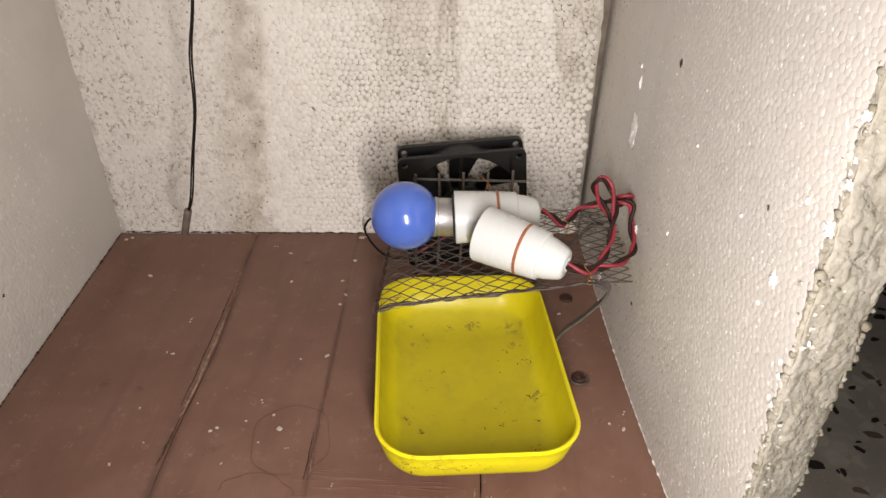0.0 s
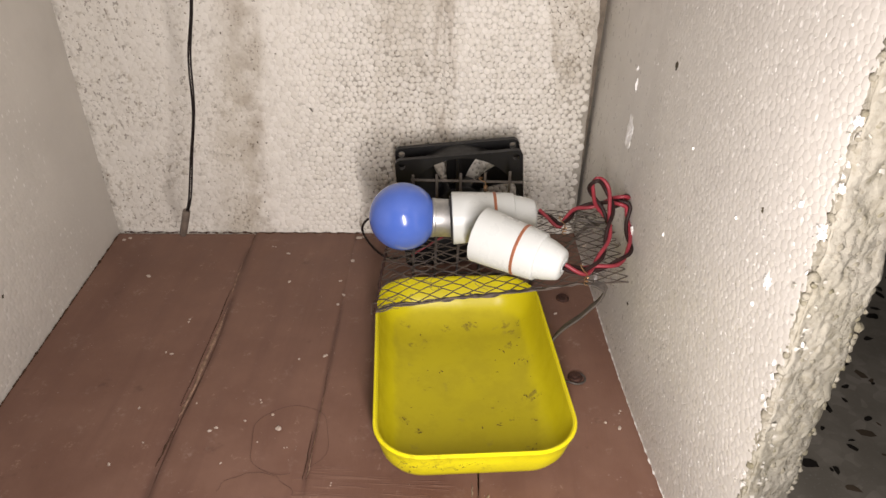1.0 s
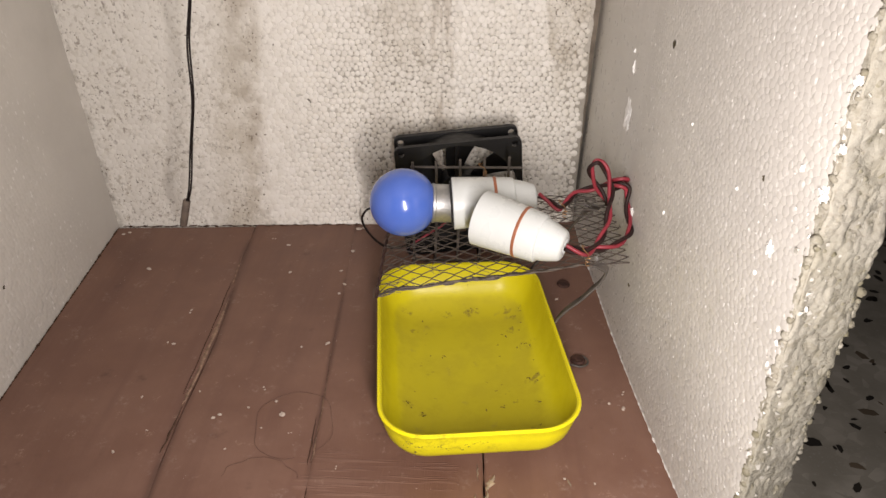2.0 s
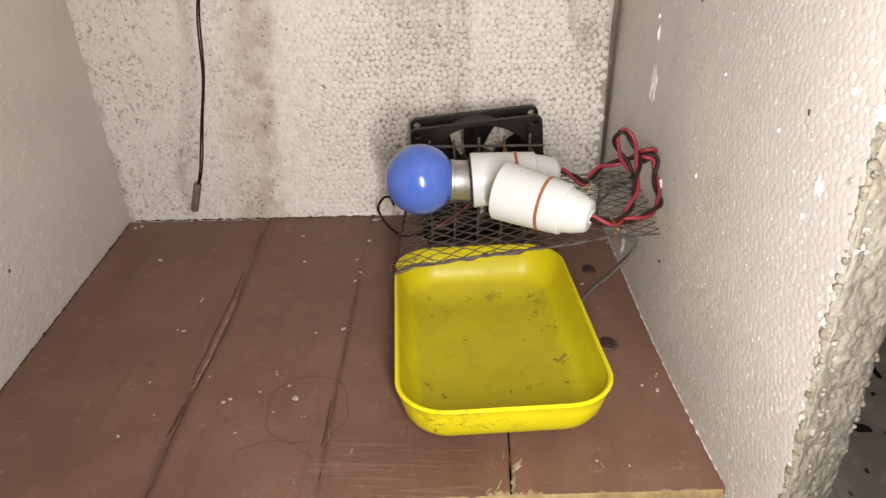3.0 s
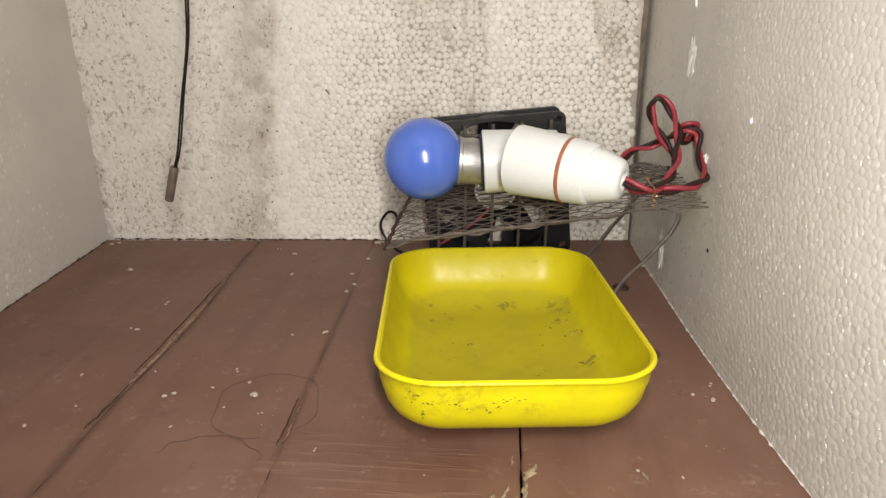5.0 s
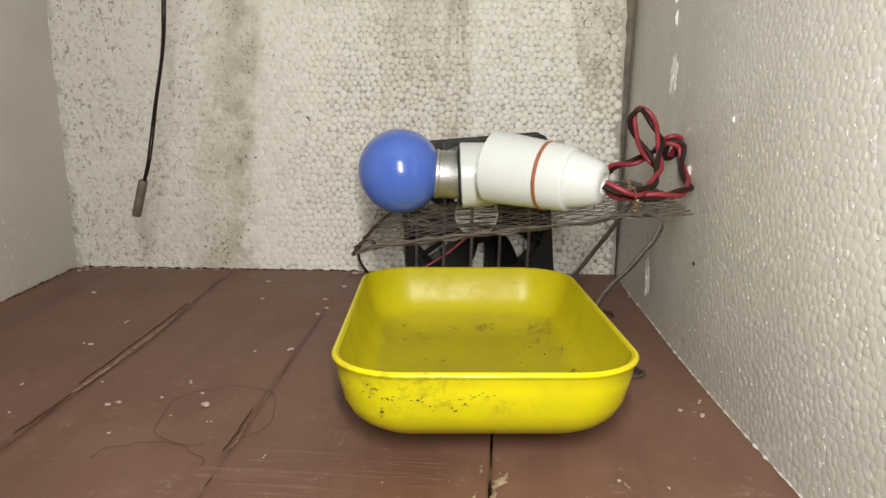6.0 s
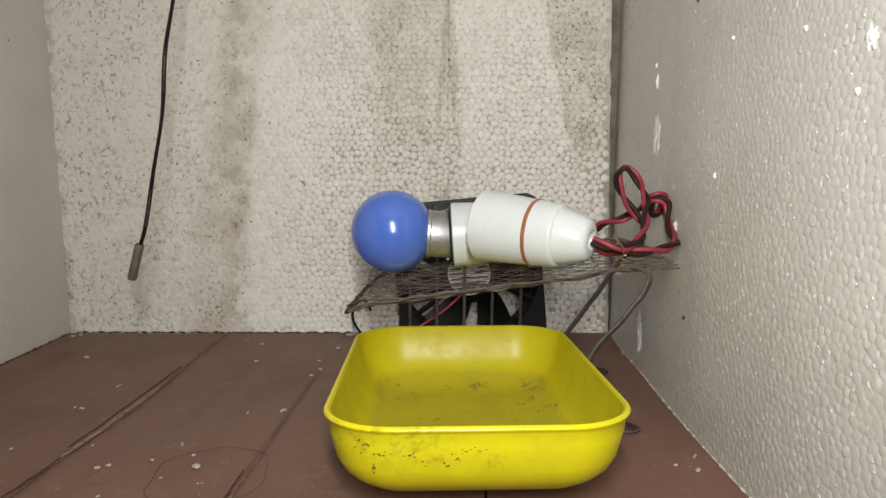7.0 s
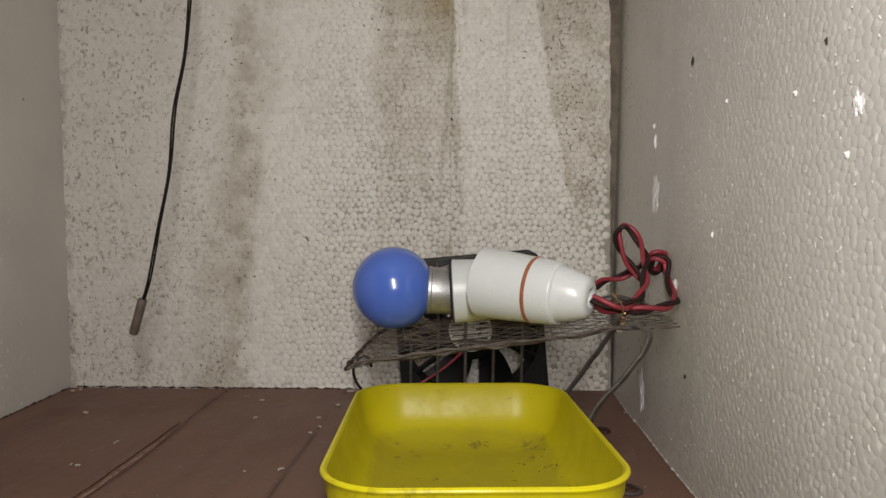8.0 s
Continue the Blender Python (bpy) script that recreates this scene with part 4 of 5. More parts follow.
def build_dirt(m):
    """Bits of dirt lying in the tray and stuck to its front."""
    rng = random.Random(8)
    bm = bmesh.new()
    spots = [(-0.0304, 0.0520, 6, 0.0030), (-0.0066, 0.0510, 2, 0.0020), (0.0080, 0.0510, 5, 0.0060), (0.0285, 0.0505, 6, 0.0036), (0.0370, 0.0480, 5, 0.0030), (0.0300, 0.0322, 5, 0.0050), (0.0355, 0.0162, 5, 0.0030),
             (0.0345, -0.0109, 5, 0.0050), (-0.0325, -0.0240, 5, 0.0035), (0.0159, -0.0269, 3, 0.0016), (0.0330, -0.0278, 3, 0.0016), (-0.0257, -0.0304, 3, 0.0020), (0.0289, -0.0460, 4, 0.0030), (0.0, 0.0, 14, 0.040)]

    def scrap(q):
        made = bmesh.ops.create_icosphere(bm, subdivisions=2, radius=1)["verts"]
        off = Vector((rng.uniform(0, 99), 0, 0))
        for v in made:
            v.co = q @ (v.co * (1 + 0.9 * noise.noise(v.co * 1.7 + off)))

    for cx, cy, n, spread in spots:
        for k in range(n):
            x, y = cx + rng.gauss(0, spread * 0.5), cy + rng.gauss(0, spread * 0.45)
            if abs(x) > 0.041 or abs(y) > 0.060:
                continue
            s = rng.uniform(0.00012, 0.0004)
            scrap(m @ pose(x, y, warp(y, tray_floor(x, y)), 0, 0, rng.uniform(0, 360)) @ Matrix.Diagonal((s * rng.uniform(1, 3.4), s, s * 0.25, 1)))
    for cx, cz, n, spread in ((-0.0330, 0.0262, 5, 0.0022), (-0.0355, 0.0290, 3, 0.0012), (-0.0211, 0.0275, 5, 0.0020), (-0.0266, 0.0245, 4, 0.0018), (-0.0176, 0.0245, 5, 0.0018), (-0.0056, 0.0250, 8, 0.0020),
                              (-0.0030, 0.0262, 8, 0.0018), (0.0006, 0.0272, 4, 0.0014), (-0.0319, 0.0210, 4, 0.0016), (-0.0179, 0.0215, 3, 0.0020), (-0.0098, 0.0228, 4, 0.0022)):
        for k in range(n):
            x, z = cx + rng.gauss(0, spread), cz + rng.gauss(0, spread * 0.5)
            d = 0.0013 + max(0.0, 0.0270 - z) * 0.0019 / 0.009
            s = rng.uniform(0.00010, 0.00028)
            scrap(m @ pose(x, -0.0700 + d, z, 90, 0, 0) @ pose(0, 0, 0, 0, 0, rng.uniform(-40, 40)) @ Matrix.Diagonal((s * rng.uniform(1.0, 3.4), s, s * 0.2, 1)))
    return tagged(part("dirt", bm, GRIME), "dark crumbs of dirt in the yellow tray", "dirt", kind="stuff")


build_dirt(TRAY)

# ---------------------------------------------------------------- computer fan
def build_fan():
    m = pose(0.1805, 0.5465, 0.0434, 0, -5.0, 5.5)
    thing = root("fan", (0.1805, 0.5465, 0.0), "black square plastic cooling fan with seven blades", "fan")
    H, bore = 0.040, 0.0380

    def flange(y0, y1, name):
        bm = bmesh.new()
        loops = [[(x, z) for x, z in rounded(H, H, 0.004, 5)],
                 [(bore * math.cos(2 * math.pi * i / 64), bore * math.sin(2 * math.pi * i / 64)) for i in range(64)]]
        for sx in (-1, 1):
            for sz in (-1, 1):
                loops.append([(0.03575 * sx + 0.0022 * math.cos(2 * math.pi * i / 14), 0.03575 * sz + 0.0022 * math.sin(2 * math.pi * i / 14)) for i in range(14)])
        edges = []
        for loop in loops:
            vs = [bm.verts.new((x, y0, z)) for x, z in loop]
            edges += [bm.edges.new((vs[i], vs[(i + 1) % len(vs)])) for i in range(len(vs))]
        bmesh.ops.triangle_fill(bm, edges=edges, use_beauty=True, use_dissolve=False)
        ext = bmesh.ops.extrude_face_region(bm, geom=list(bm.faces))["geom"]
        for v in ext:
            if isinstance(v, bmesh.types.BMVert):
                v.co.y = y1
        bmesh.ops.transform(bm, matrix=m, verts=bm.verts)
        part(name, bm, FAN_BLACK, thing)

    flange(-0.0080, -0.0045, "front_flange")
    flange(0.0085, 0.0125, "rear_flange")
    bm = bmesh.new()
    turned = m @ pose(0, 0, 0, 0, 0, 90)
    lathe([(-0.0047, bore + 0.0002), (-0.0047, bore + 0.0016), (0.0088, bore + 0.0016), (0.0088, bore + 0.0002), (-0.0047, bore + 0.0002)], turned, 64, bm)
    part("duct", bm, FAN_BLACK, thing)
    bm = bmesh.new()
    lathe([(-0.0060, 0.0), (-0.0060, 0.0155), (-0.0053, 0.0165), (0.0095, 0.0165), (0.0105, 0.0155), (0.0105, 0)], turned, 40, bm)
    part("hub", bm, FAN_BLACK, thing)
    for k in (90, 213, 333):
        a = math.radians(k)
        bm = bmesh.new()
        c, s = math.cos(a), math.sin(a)
        tube(bm, [m @ Vector((r * c - 0.003 * s * (1 - r / 0.038), -0.0063, r * s)) for r in (0.015, 0.026, 0.0385)], 0.0017, 6)
        part("strut", bm, FAN_BLACK, thing)
    for k in range(7):
        bm = bmesh.new()
        rows = []
        for i in range(9):
            u = i / 8
            r = 0.0160 + (0.0368 - 0.0160) * u
            mid = math.radians(FAN_TURN + 360 / 7 * k - 13 * u)
            half = math.radians(19.5 - 2.5 * u)
            row = []
            for j in range(8):
                w = j / 7 * 2 - 1
                a = mid + half * w
                y = 0.0022 - 0.0050 * w * (1 - 0.25 * u) + 0.0012 * (1 - w * w)
                row.append((r * math.cos(a), y, r * math.sin(a)))
            rows.append(row)
        front = [[bm.verts.new(m @ Vector(p)) for p in row] for row in rows]
        back = [[bm.verts.new(m @ Vector((p[0], p[1] + 0.0011, p[2]))) for p in row] for row in rows]
        for G, s in ((front, 1), (back, -1)):
            for i in range(8):
                for j in range(7):
                    bm.faces.new((G[i][j], G[i][j + 1], G[i + 1][j + 1], G[i + 1][j])[::s])
        rim = [(i, 0) for i in range(9)] + [(8, j) for j in range(1, 8)] + [(i, 7) for i in range(7, -1, -1)] + [(0, j) for j in range(6, 0, -1)]
        for (a, b), (c, d) in zip(rim, rim[1:] + rim[:1]):
            bm.faces.new((front[a][b], front[c][d], back[c][d], back[a][b]))
        part("blade", bm, FAN_BLACK, thing)
    bm = bmesh.new()
    lathe([(0.0068, 0.0), (0.0068, 0.0118), (0.0062, 0.0118)], m @ pose(0, 0, 0, 0, 0, -90), 32, bm)
    lab = part("hub_label", bm, LABEL, thing, "round silvery foil label with dark printed lines")
    bm = bmesh.new()
    for z, a, b in ((0.0086, -0.006, 0.006), (0.0060, -0.009, -0.002), (0.0060, 0.004, 0.009), (0.0034, -0.0105, -0.004), (0.0034, 0.005, 0.010), (0.0006, -0.011, -0.003), (0.0006, 0.003, 0.011), (-0.0022, -0.010, 0.010), (-0.0050, -0.009, 0.009), (-0.0078, -0.007, 0.007)):
        q = m @ pose((a + b) / 2, -0.00695, z) @ Matrix.Diagonal((b - a, 0.0002, 0.0008, 1))
        bmesh.ops.create_cube(bm, size=1, matrix=q)
    part("print_bar", bm, FAN_BLACK, lab, smooth=False)
    # lead: a red and a black core from the hub along a strut, out at the lower corner and in a loop to the left
    run = [m @ Vector(p) for p in ((-0.004, -0.0090, -0.010), (-0.016, -0.0095, -0.019), (-0.028, -0.0100, -0.0255), (-0.036, -0.0130, -0.0285))]
    for mat, name, off in ((RED, "red_lead", Vector((0.0004, -0.0002, 0.0006))), (BLACK, "black_lead", Vector((-0.0004, 0, -0.0007)))):
        bm = bmesh.new()
        tube(bm, [p + off for p in curve_through(run, 24)], 0.00075, 8)
        part(name, bm, mat, thing)
    bm = bmesh.new()
    loop = [run[-1], Vector((0.134, 0.537, 0.0050)), Vector((0.124, 0.546, 0.0035)), Vector((0.1155, 0.5535, 0.0085)), Vector((0.1125, 0.5555, 0.0165)), Vector((0.1165, 0.5560, 0.0235)), Vector((0.1210, 0.5560, 0.0235)), Vector((0.1235, 0.5545, 0.0185))]
    tube(bm, curve_through(loop, 60), 0.0008, 8)
    part("lead_loop", bm, BLACK, thing, "thin black lead in an open loop")
    return m


FAN_TURN = 45
build_fan()


# ---------------------------------------------------------------- wire stand
def sheet(u, v):
    """The mesh shelf: u along the width, v from front to back."""
    x0, x1 = 0.1385, 0.268
    x = x0 + (x1 - x0) * u
    front = 0.4262 + 0.012 * u + 0.0012 * noise.noise((u * 5, 2, 0))
    back = 0.5150 - 0.004 * u
    y = front + (back - front) * v
    z = 0.0502 + 0.0135 * min(1, u / 0.8) + 0.0012 * max(0, u - 0.8) / 0.2
    z += 0.0016 * math.sin(math.pi * v) * (1 - 0.6 * u) + 0.0010 * noise.noise((u * 7, v * 6, 3))
    z -= 0.0022 * max(0, 1 - u / 0.07) ** 2
    return Vector((x, y, z - 0.0004))


def build_stand():
    thing = root("wire_stand", (0.2, 0.47, 0), "rusty grey expanded-mesh stand with bent wire legs", "stand")
    bm = bmesh.new()
    cols, rows = 23, 21
    rng = random.Random(5)
    for j in range(rows + 1):
        pts = []
        for i in range(cols + 1):
            v = (j + 0.5 * (1 if (i + j) % 2 == 0 else -1)) / rows
            u = i / cols
            pts.append(sheet(u, min(1.0, max(0.0, v))) + Vector((rng.gauss(0, 0.00025), rng.gauss(0, 0.00025), 0.0002 * (1 if (i + j) % 2 else -1))))
        ribbon(bm, pts, 0.00080, 0.00018)
    part("mesh_panel", bm, STEEL, thing)
    for k in range(11):
        bm = bmesh.new()
        a, b = (k % 3, 41 - 3 * k) if k < 6 else (4 * (k - 6), 4 * (k - 6) + 17)
        pts = [sheet(i / 40, 0.004 + 0.009 * (k % 6)) + Vector((0, 0.0016 * noise.noise((i * 0.4, k, 1)), -0.0004 * (k % 6) + (0.0018 if k < 6 else 0.0032) * noise.noise((i * 0.3, k, 8)))) for i in range(a, b)]
        tube(bm, pts, 0.00036 + 0.00006 * (k % 2), 5)
        part("edge_wire", bm, STEEL, thing)
    bm = bmesh.new()
    tube(bm, [sheet(0.0, i / 24) + Vector((0.0011 * noise.noise((i * 0.7, 0, 0)), 0, 0.0006 * noise.noise((i * 0.8, 5, 0)))) for i in range(25)], 0.0009, 6)
    part("edge_wire", bm, RUST, thing, "rusty dark edge wire")
    for k, x in enumerate((0.1515, 0.1655, 0.1797, 0.1940, 0.2085)):
        bm = bmesh.new()
        top = 0.0815 + 0.0012 * k
        tube(bm, curve_through([(x - 0.0006, 0.5185, 0.0006), (x, 0.5170, 0.03), (x + 0.0003, 0.5160, 0.06), (x, 0.5135, top)], 12), 0.00085, 7)
        part("upright_wire", bm, GRID, thing)
    for z, a, b in ((0.0415, 0.149, 0.2165), (0.0775, 0.150, 0.2170), (0.0095, 0.150, 0.214)):
        bm = bmesh.new()
        tube(bm, [(a + (b - a) * i / 6, 0.5152 + 0.0018 * (z < 0.05), z + 0.0012 * i / 6 * (1 if z > 0.05 else 0.3)) for i in range(7)], 0.0008, 7)
        part("cross_wire", bm, GRID, thing)
    back_leg = [(0.262, 0.498, 0.0625), (0.2565, 0.503, 0.0580), (0.2440, 0.505, 0.0385), (0.2310, 0.505, 0.0200), (0.2185, 0.505, 0.0012)]
    front_leg = [(0.2490, 0.436, 0.0650), (0.2555, 0.4345, 0.0630), (0.2540, 0.4345, 0.0560), (0.2465, 0.4350, 0.0450), (0.2345, 0.4365, 0.0285), (0.2290, 0.4400, 0.0012)]
    for pts in (back_leg, front_leg):
        line = curve_through(pts, 30)
        for k in range(4):
            bm = bmesh.new()
            w = (k - 1.5) * 0.0013
            tube(bm, [p + Vector((w * 0.55, w * 1.5, 0.0008 * noise.noise((i * 0.35, k * 3, 0)) - w * 0.3)) for i, p in enumerate(line)], 0.0007, 6)
            part("leg_wire", bm, GRID, thing)
    for cx, cy, cz, r, a0, a1, tip in ((0.2500, 0.4860, 0.0665, 0.0060, 20, 330, 0.3), (0.2560, 0.4800, 0.0668, 0.0075, -60, 200, -0.2), (0.2520, 0.4930, 0.0660, 0.0090, 40, 220, 0.15), (0.2590, 0.4960, 0.0660, 0.0060, 90, 400, 0.1)):
        bm = bmesh.new()
        tube(bm, [(cx + r * math.cos(math.radians(a0 + (a1 - a0) * i / 20)), cy + 0.6 * r * math.sin(math.radians(a0 + (a1 - a0) * i / 20)), cz + 0.0012 + tip * r * math.sin(i * 0.3)) for i in range(21)], 0.0006, 6)
        part("loose_wire", bm, GRID, thing)
    bm = bmesh.new()
    tube(bm, curve_through([(0.2385, 0.4325, 0.0008), (0.2445, 0.4300, 0.0010), (0.2490, 0.4288, 0.0010), (0.2530, 0.4312, 0.0010), (0.2532, 0.4350, 0.0010), (0.2510, 0.4375, 0.0010)], 24), 0.0006, 6)
    part("foot_wire", bm, GRID, thing, "thin grey wire bent round a screw")
    return thing


build_stand()


def build_tie(at, rng, size):
    """A twist of bare copper wire round a cable."""
    bm = bmesh.new()
    x, y, z = at
    pts = [(x - 0.0010, y, z + 0.0035 * size), (x - 0.0028, y - 0.0012, z + 0.0045 * size), (x - 0.0016, y - 0.0024, z + 0.0030 * size), (x + 0.0008, y - 0.0022, z + 0.0008), (x + 0.0012, y - 0.0012, z - 0.0022)]
    for k in range(10):
        a = k * 1.5
        pts.append((x + 0.0012 + 0.0010 * math.cos(a), y - 0.001 + 0.0010 * math.sin(a), z - 0.0022 - 0.00045 * k * size))
    tube(bm, curve_through(pts, 90), 0.00026, 6)
    ob = part("wire_tie", bm, COPPER)
    return tagged(ob, "twist of bare copper wire tying the cable to the mesh", "wire tie", "copper ties")


rng = random.Random(2)
build_tie((0.2440, 0.4340, 0.0725), rng, 1.2)
build_tie((0.2370, 0.4770, 0.0745), rng, 1.1)
build_tie((0.1935, 0.5135, 0.0790), rng, 0.7)


# ---------------------------------------------------------------- lampholders, bulb
def build_holder(mouth, tip, bulbless):
    m = along_x(mouth, tip)
    thing = root("lamp_holder", mouth, "white bayonet lampholder with a copper-coloured band" + (", empty" if bulbless else ", holding the blue bulb"), "lamp holder", "lamp holders")
    part("sleeve", lathe([(0.006, 0.0118), (0.0004, 0.0136), (0.0, 0.0142), (0.0004, 0.0148), (0.012, 0.0142), (0.0233, 0.0134), (0.0233, 0.0110)], m, 64), PORCELAIN, thing)
    part("inner_socket", lathe([(0.001, 0.0136), (0.003, 0.0128), (0.012, 0.0124), (0.012, 0.0)], m, 40), GAP_BLACK, thing, "dark socket mouth")
    part("band", lathe([(0.0229, 0.0110), (0.0231, 0.01355), (0.0236, 0.0138), (0.0247, 0.0137), (0.0249, 0.0110)], m, 64), COPPER_BAND, thing)
    part("rear_cap", lathe([(0.0246, 0.0110), (0.0247, 0.0134), (0.0335, 0.0127), (0.0343, 0.0125), (0.0347, 0.0121), (0.0350, 0.0113), (0.0390, 0.0105), (0.0430, 0.0092), (0.0454, 0.0083), (0.0465, 0.0075),
                            (0.0471, 0.0062), (0.0472, 0.0042), (0.0466, 0.0035), (0.0450, 0.0032), (0.0450, 0)], m, 64), PORCELAIN, thing)
    if not bulbless:
        # Added black ring that draws the shaded gap round the bulb cap.
        part("shade_ring", lathe([(-0.0012, 0.0106), (-0.0012, 0.0126), (-0.0004, 0.0132), (0.0008, 0.0136), (0.0008, 0.0106)], m, 40), GAP_BLACK, thing, "black ring drawing the shade in the socket mouth")
    return m


H1 = ((0.1760, 0.4830, 0.0716), (0.2245, 0.4863, 0.0745))
H2 = ((0.1912, 0.4560, 0.0790), (0.2340, 0.4346, 0.0755))
build_holder(*H1, False)
build_holder(*H2, True)


def build_bulb():
    c = Vector((0.1487, 0.4800, 0.0733))
    m = along_x(c, H1[0])
    thing = root("light_bulb", c, "round blue lacquered bulb with a metal bayonet cap", "light bulb")
    R = 0.0190
    prof = [(-R * math.cos(math.pi * i / 40), R * math.sin(math.pi * i / 40)) for i in range(31)]
    prof = [(s, max(r, 0)) for s, r in prof if s < 0.0158]
    prof = [q for q in prof if q[0] < 0 or q[1] > 0.0105]
    prof += [(0.0158, 0.0101), (0.0172, 0.0100)]
    part("globe", lathe(prof, m, 64), BLUE, thing)
    part("cap", lathe([(0.0155, 0.0), (0.0155, 0.0104), (0.0160, 0.0111), (0.0172, 0.0111), (0.0176, 0.0107), (0.0300, 0.0107), (0.031, 0.0100), (0.031, 0)], m, 56), TIN, thing)
    for s in (-1, 1):
        part("pin", lathe([(0.0, 0.0), (0.0, 0.0010), (0.0018, 0.0010), (0.0020, 0.0)], m @ pose(0.0262, 0, 0.0100 * s, 0, -90 * s, 0), 12), TIN, thing)


build_bulb()


# ---------------------------------------------------------------- cables
def build_cord(pts, name, label, turns=215.0, wide=0.00100, n=160, phase=0.0):
    """Two insulated cores, red and black, twisted about one line."""
    line = curve_through(pts, n)
    for p in line:
        p.x = min(p.x, right_x(p.y, p.z) - 0.0018)
    fr = frames_along(line)
    thing = root(name, line[0], label, "cable", "twisted cables")
    far, s = [0.0], 0.0
    for a, b in zip(line, line[1:]):
        s += (b - a).length
        far.append(s)
    for k, (mat, core) in enumerate(((RED, "red_core"), (BROWN_BLACK, "black_core"))):
        bm = bmesh.new()
        path = []
        for p, (t, a, b), d in zip(line, fr, far):
            w = phase + d * turns + math.pi * k
            path.append(p + (a * math.cos(w) + b * math.sin(w)) * wide)
        tube(bm, path, 0.00106, 10)
        part(core, bm, mat, thing)


build_cord([(0.2335, 0.4345, 0.0757), (0.2385, 0.4337, 0.0735), (0.2445, 0.4347, 0.0723), (0.2510, 0.4425, 0.0735), (0.2564, 0.4524, 0.0771), (0.2588, 0.4620, 0.0838), (0.2602, 0.4702, 0.0896), (0.2584, 0.4765, 0.0960),
            (0.2550, 0.4778, 0.1010), (0.2515, 0.4772, 0.1022), (0.2495, 0.4785, 0.0975), (0.2525, 0.4800, 0.0893), (0.2580, 0.4795, 0.0816), (0.2616, 0.4770, 0.0765)], "twisted_cable",
           "red and black twisted cable looping up from a lampholder")
build_cord([(0.2243, 0.4863, 0.0764), (0.2300, 0.4830, 0.0745), (0.2355, 0.4785, 0.0725), (0.2400, 0.4835, 0.0740), (0.2455, 0.4900, 0.0765), (0.2540, 0.4915, 0.0785), (0.2615, 0.4870, 0.0840),
            (0.2660, 0.4815, 0.0895), (0.2705, 0.4825, 0.0900), (0.2725, 0.4870, 0.0855), (0.2690, 0.4890, 0.0815), (0.2650, 0.4850, 0.0830), (0.2655, 0.4790, 0.0880), (0.2705, 0.4770, 0.0870),
            (0.2722, 0.4740, 0.0800), (0.2722, 0.4660, 0.0745), (0.2690, 0.4540, 0.0715), (0.2600, 0.4450, 0.0705), (0.2500, 0.4420, 0.0700), (0.2400, 0.4405, 0.0705), (0.2345, 0.4375, 0.0735)], "twisted_cable",
           "knotted red and black twisted cable against the foam wall", n=240, phase=1.0)


def build_sensor():
    line = [(0.058, 0.490, TOP + 0.002), (0.0545, 0.490, 0.30), (0.0515, 0.490, 0.245), (0.0490, 0.490, 0.209), (0.0460, 0.490, 0.183), (0.0402, 0.490, 0.157), (0.0370, 0.490, 0.128), (0.0310, 0.490, 0.101), (0.0252, 0.4905, 0.075), (0.0208, 0.491, 0.0625)]
    thing = root("sensor_probe", line[-1], "black hanging cable with a grey sensor sleeve at its end", "sensor")
    for side in (-1, 1):
        bm = bmesh.new()
        tube(bm, [p + Vector((side * (0.00050 + 0.00012 * math.sin(p.z * 95)), 0, 0)) for p in curve_through(line, 70)], 0.00052, 8)
        part("core", bm, BLACK, thing)
    m = along_x((0.0212, 0.4910, 0.0650), (0.0152, 0.4922, 0.0470))
    part("sleeve", lathe([(0.0, 0.0), (0.0, 0.0019), (0.0006, 0.0022), (0.0180, 0.0022), (0.0188, 0.0020), (0.0188, 0.0015), (0.0170, 0.0013), (0.0170, 0.0)], m, 24), SLEEVE, thing, "grey-brown shrink sleeve")


build_sensor()


# ---------------------------------------------------------------- crumbs, lint, fibres
def crumb_mesh(seed):
    bm = bmesh.new()
    rng = random.Random(seed)
    for k in range(rng.randint(2, 4)):
        s = rng.uniform(0.5, 1.0)
        q = pose(rng.gauss(0, 0.6), rng.gauss(0, 0.6), 0.35, rng.uniform(0, 360), 0, 0) @ Matrix.Diagonal((s, s * 0.8, s * 0.7, 1))
        bmesh.ops.create_icosphere(bm, subdivisions=2, radius=1, matrix=q)
    for v in bm.verts:
        v.co += 0.38 * noise.noise_vector(v.co * 1.8 + Vector((seed, 0, 0)))
    return mesh_of(bm, "foam_crumb", CRUMB)


SHAPES = [crumb_mesh(k) for k in range(4)]
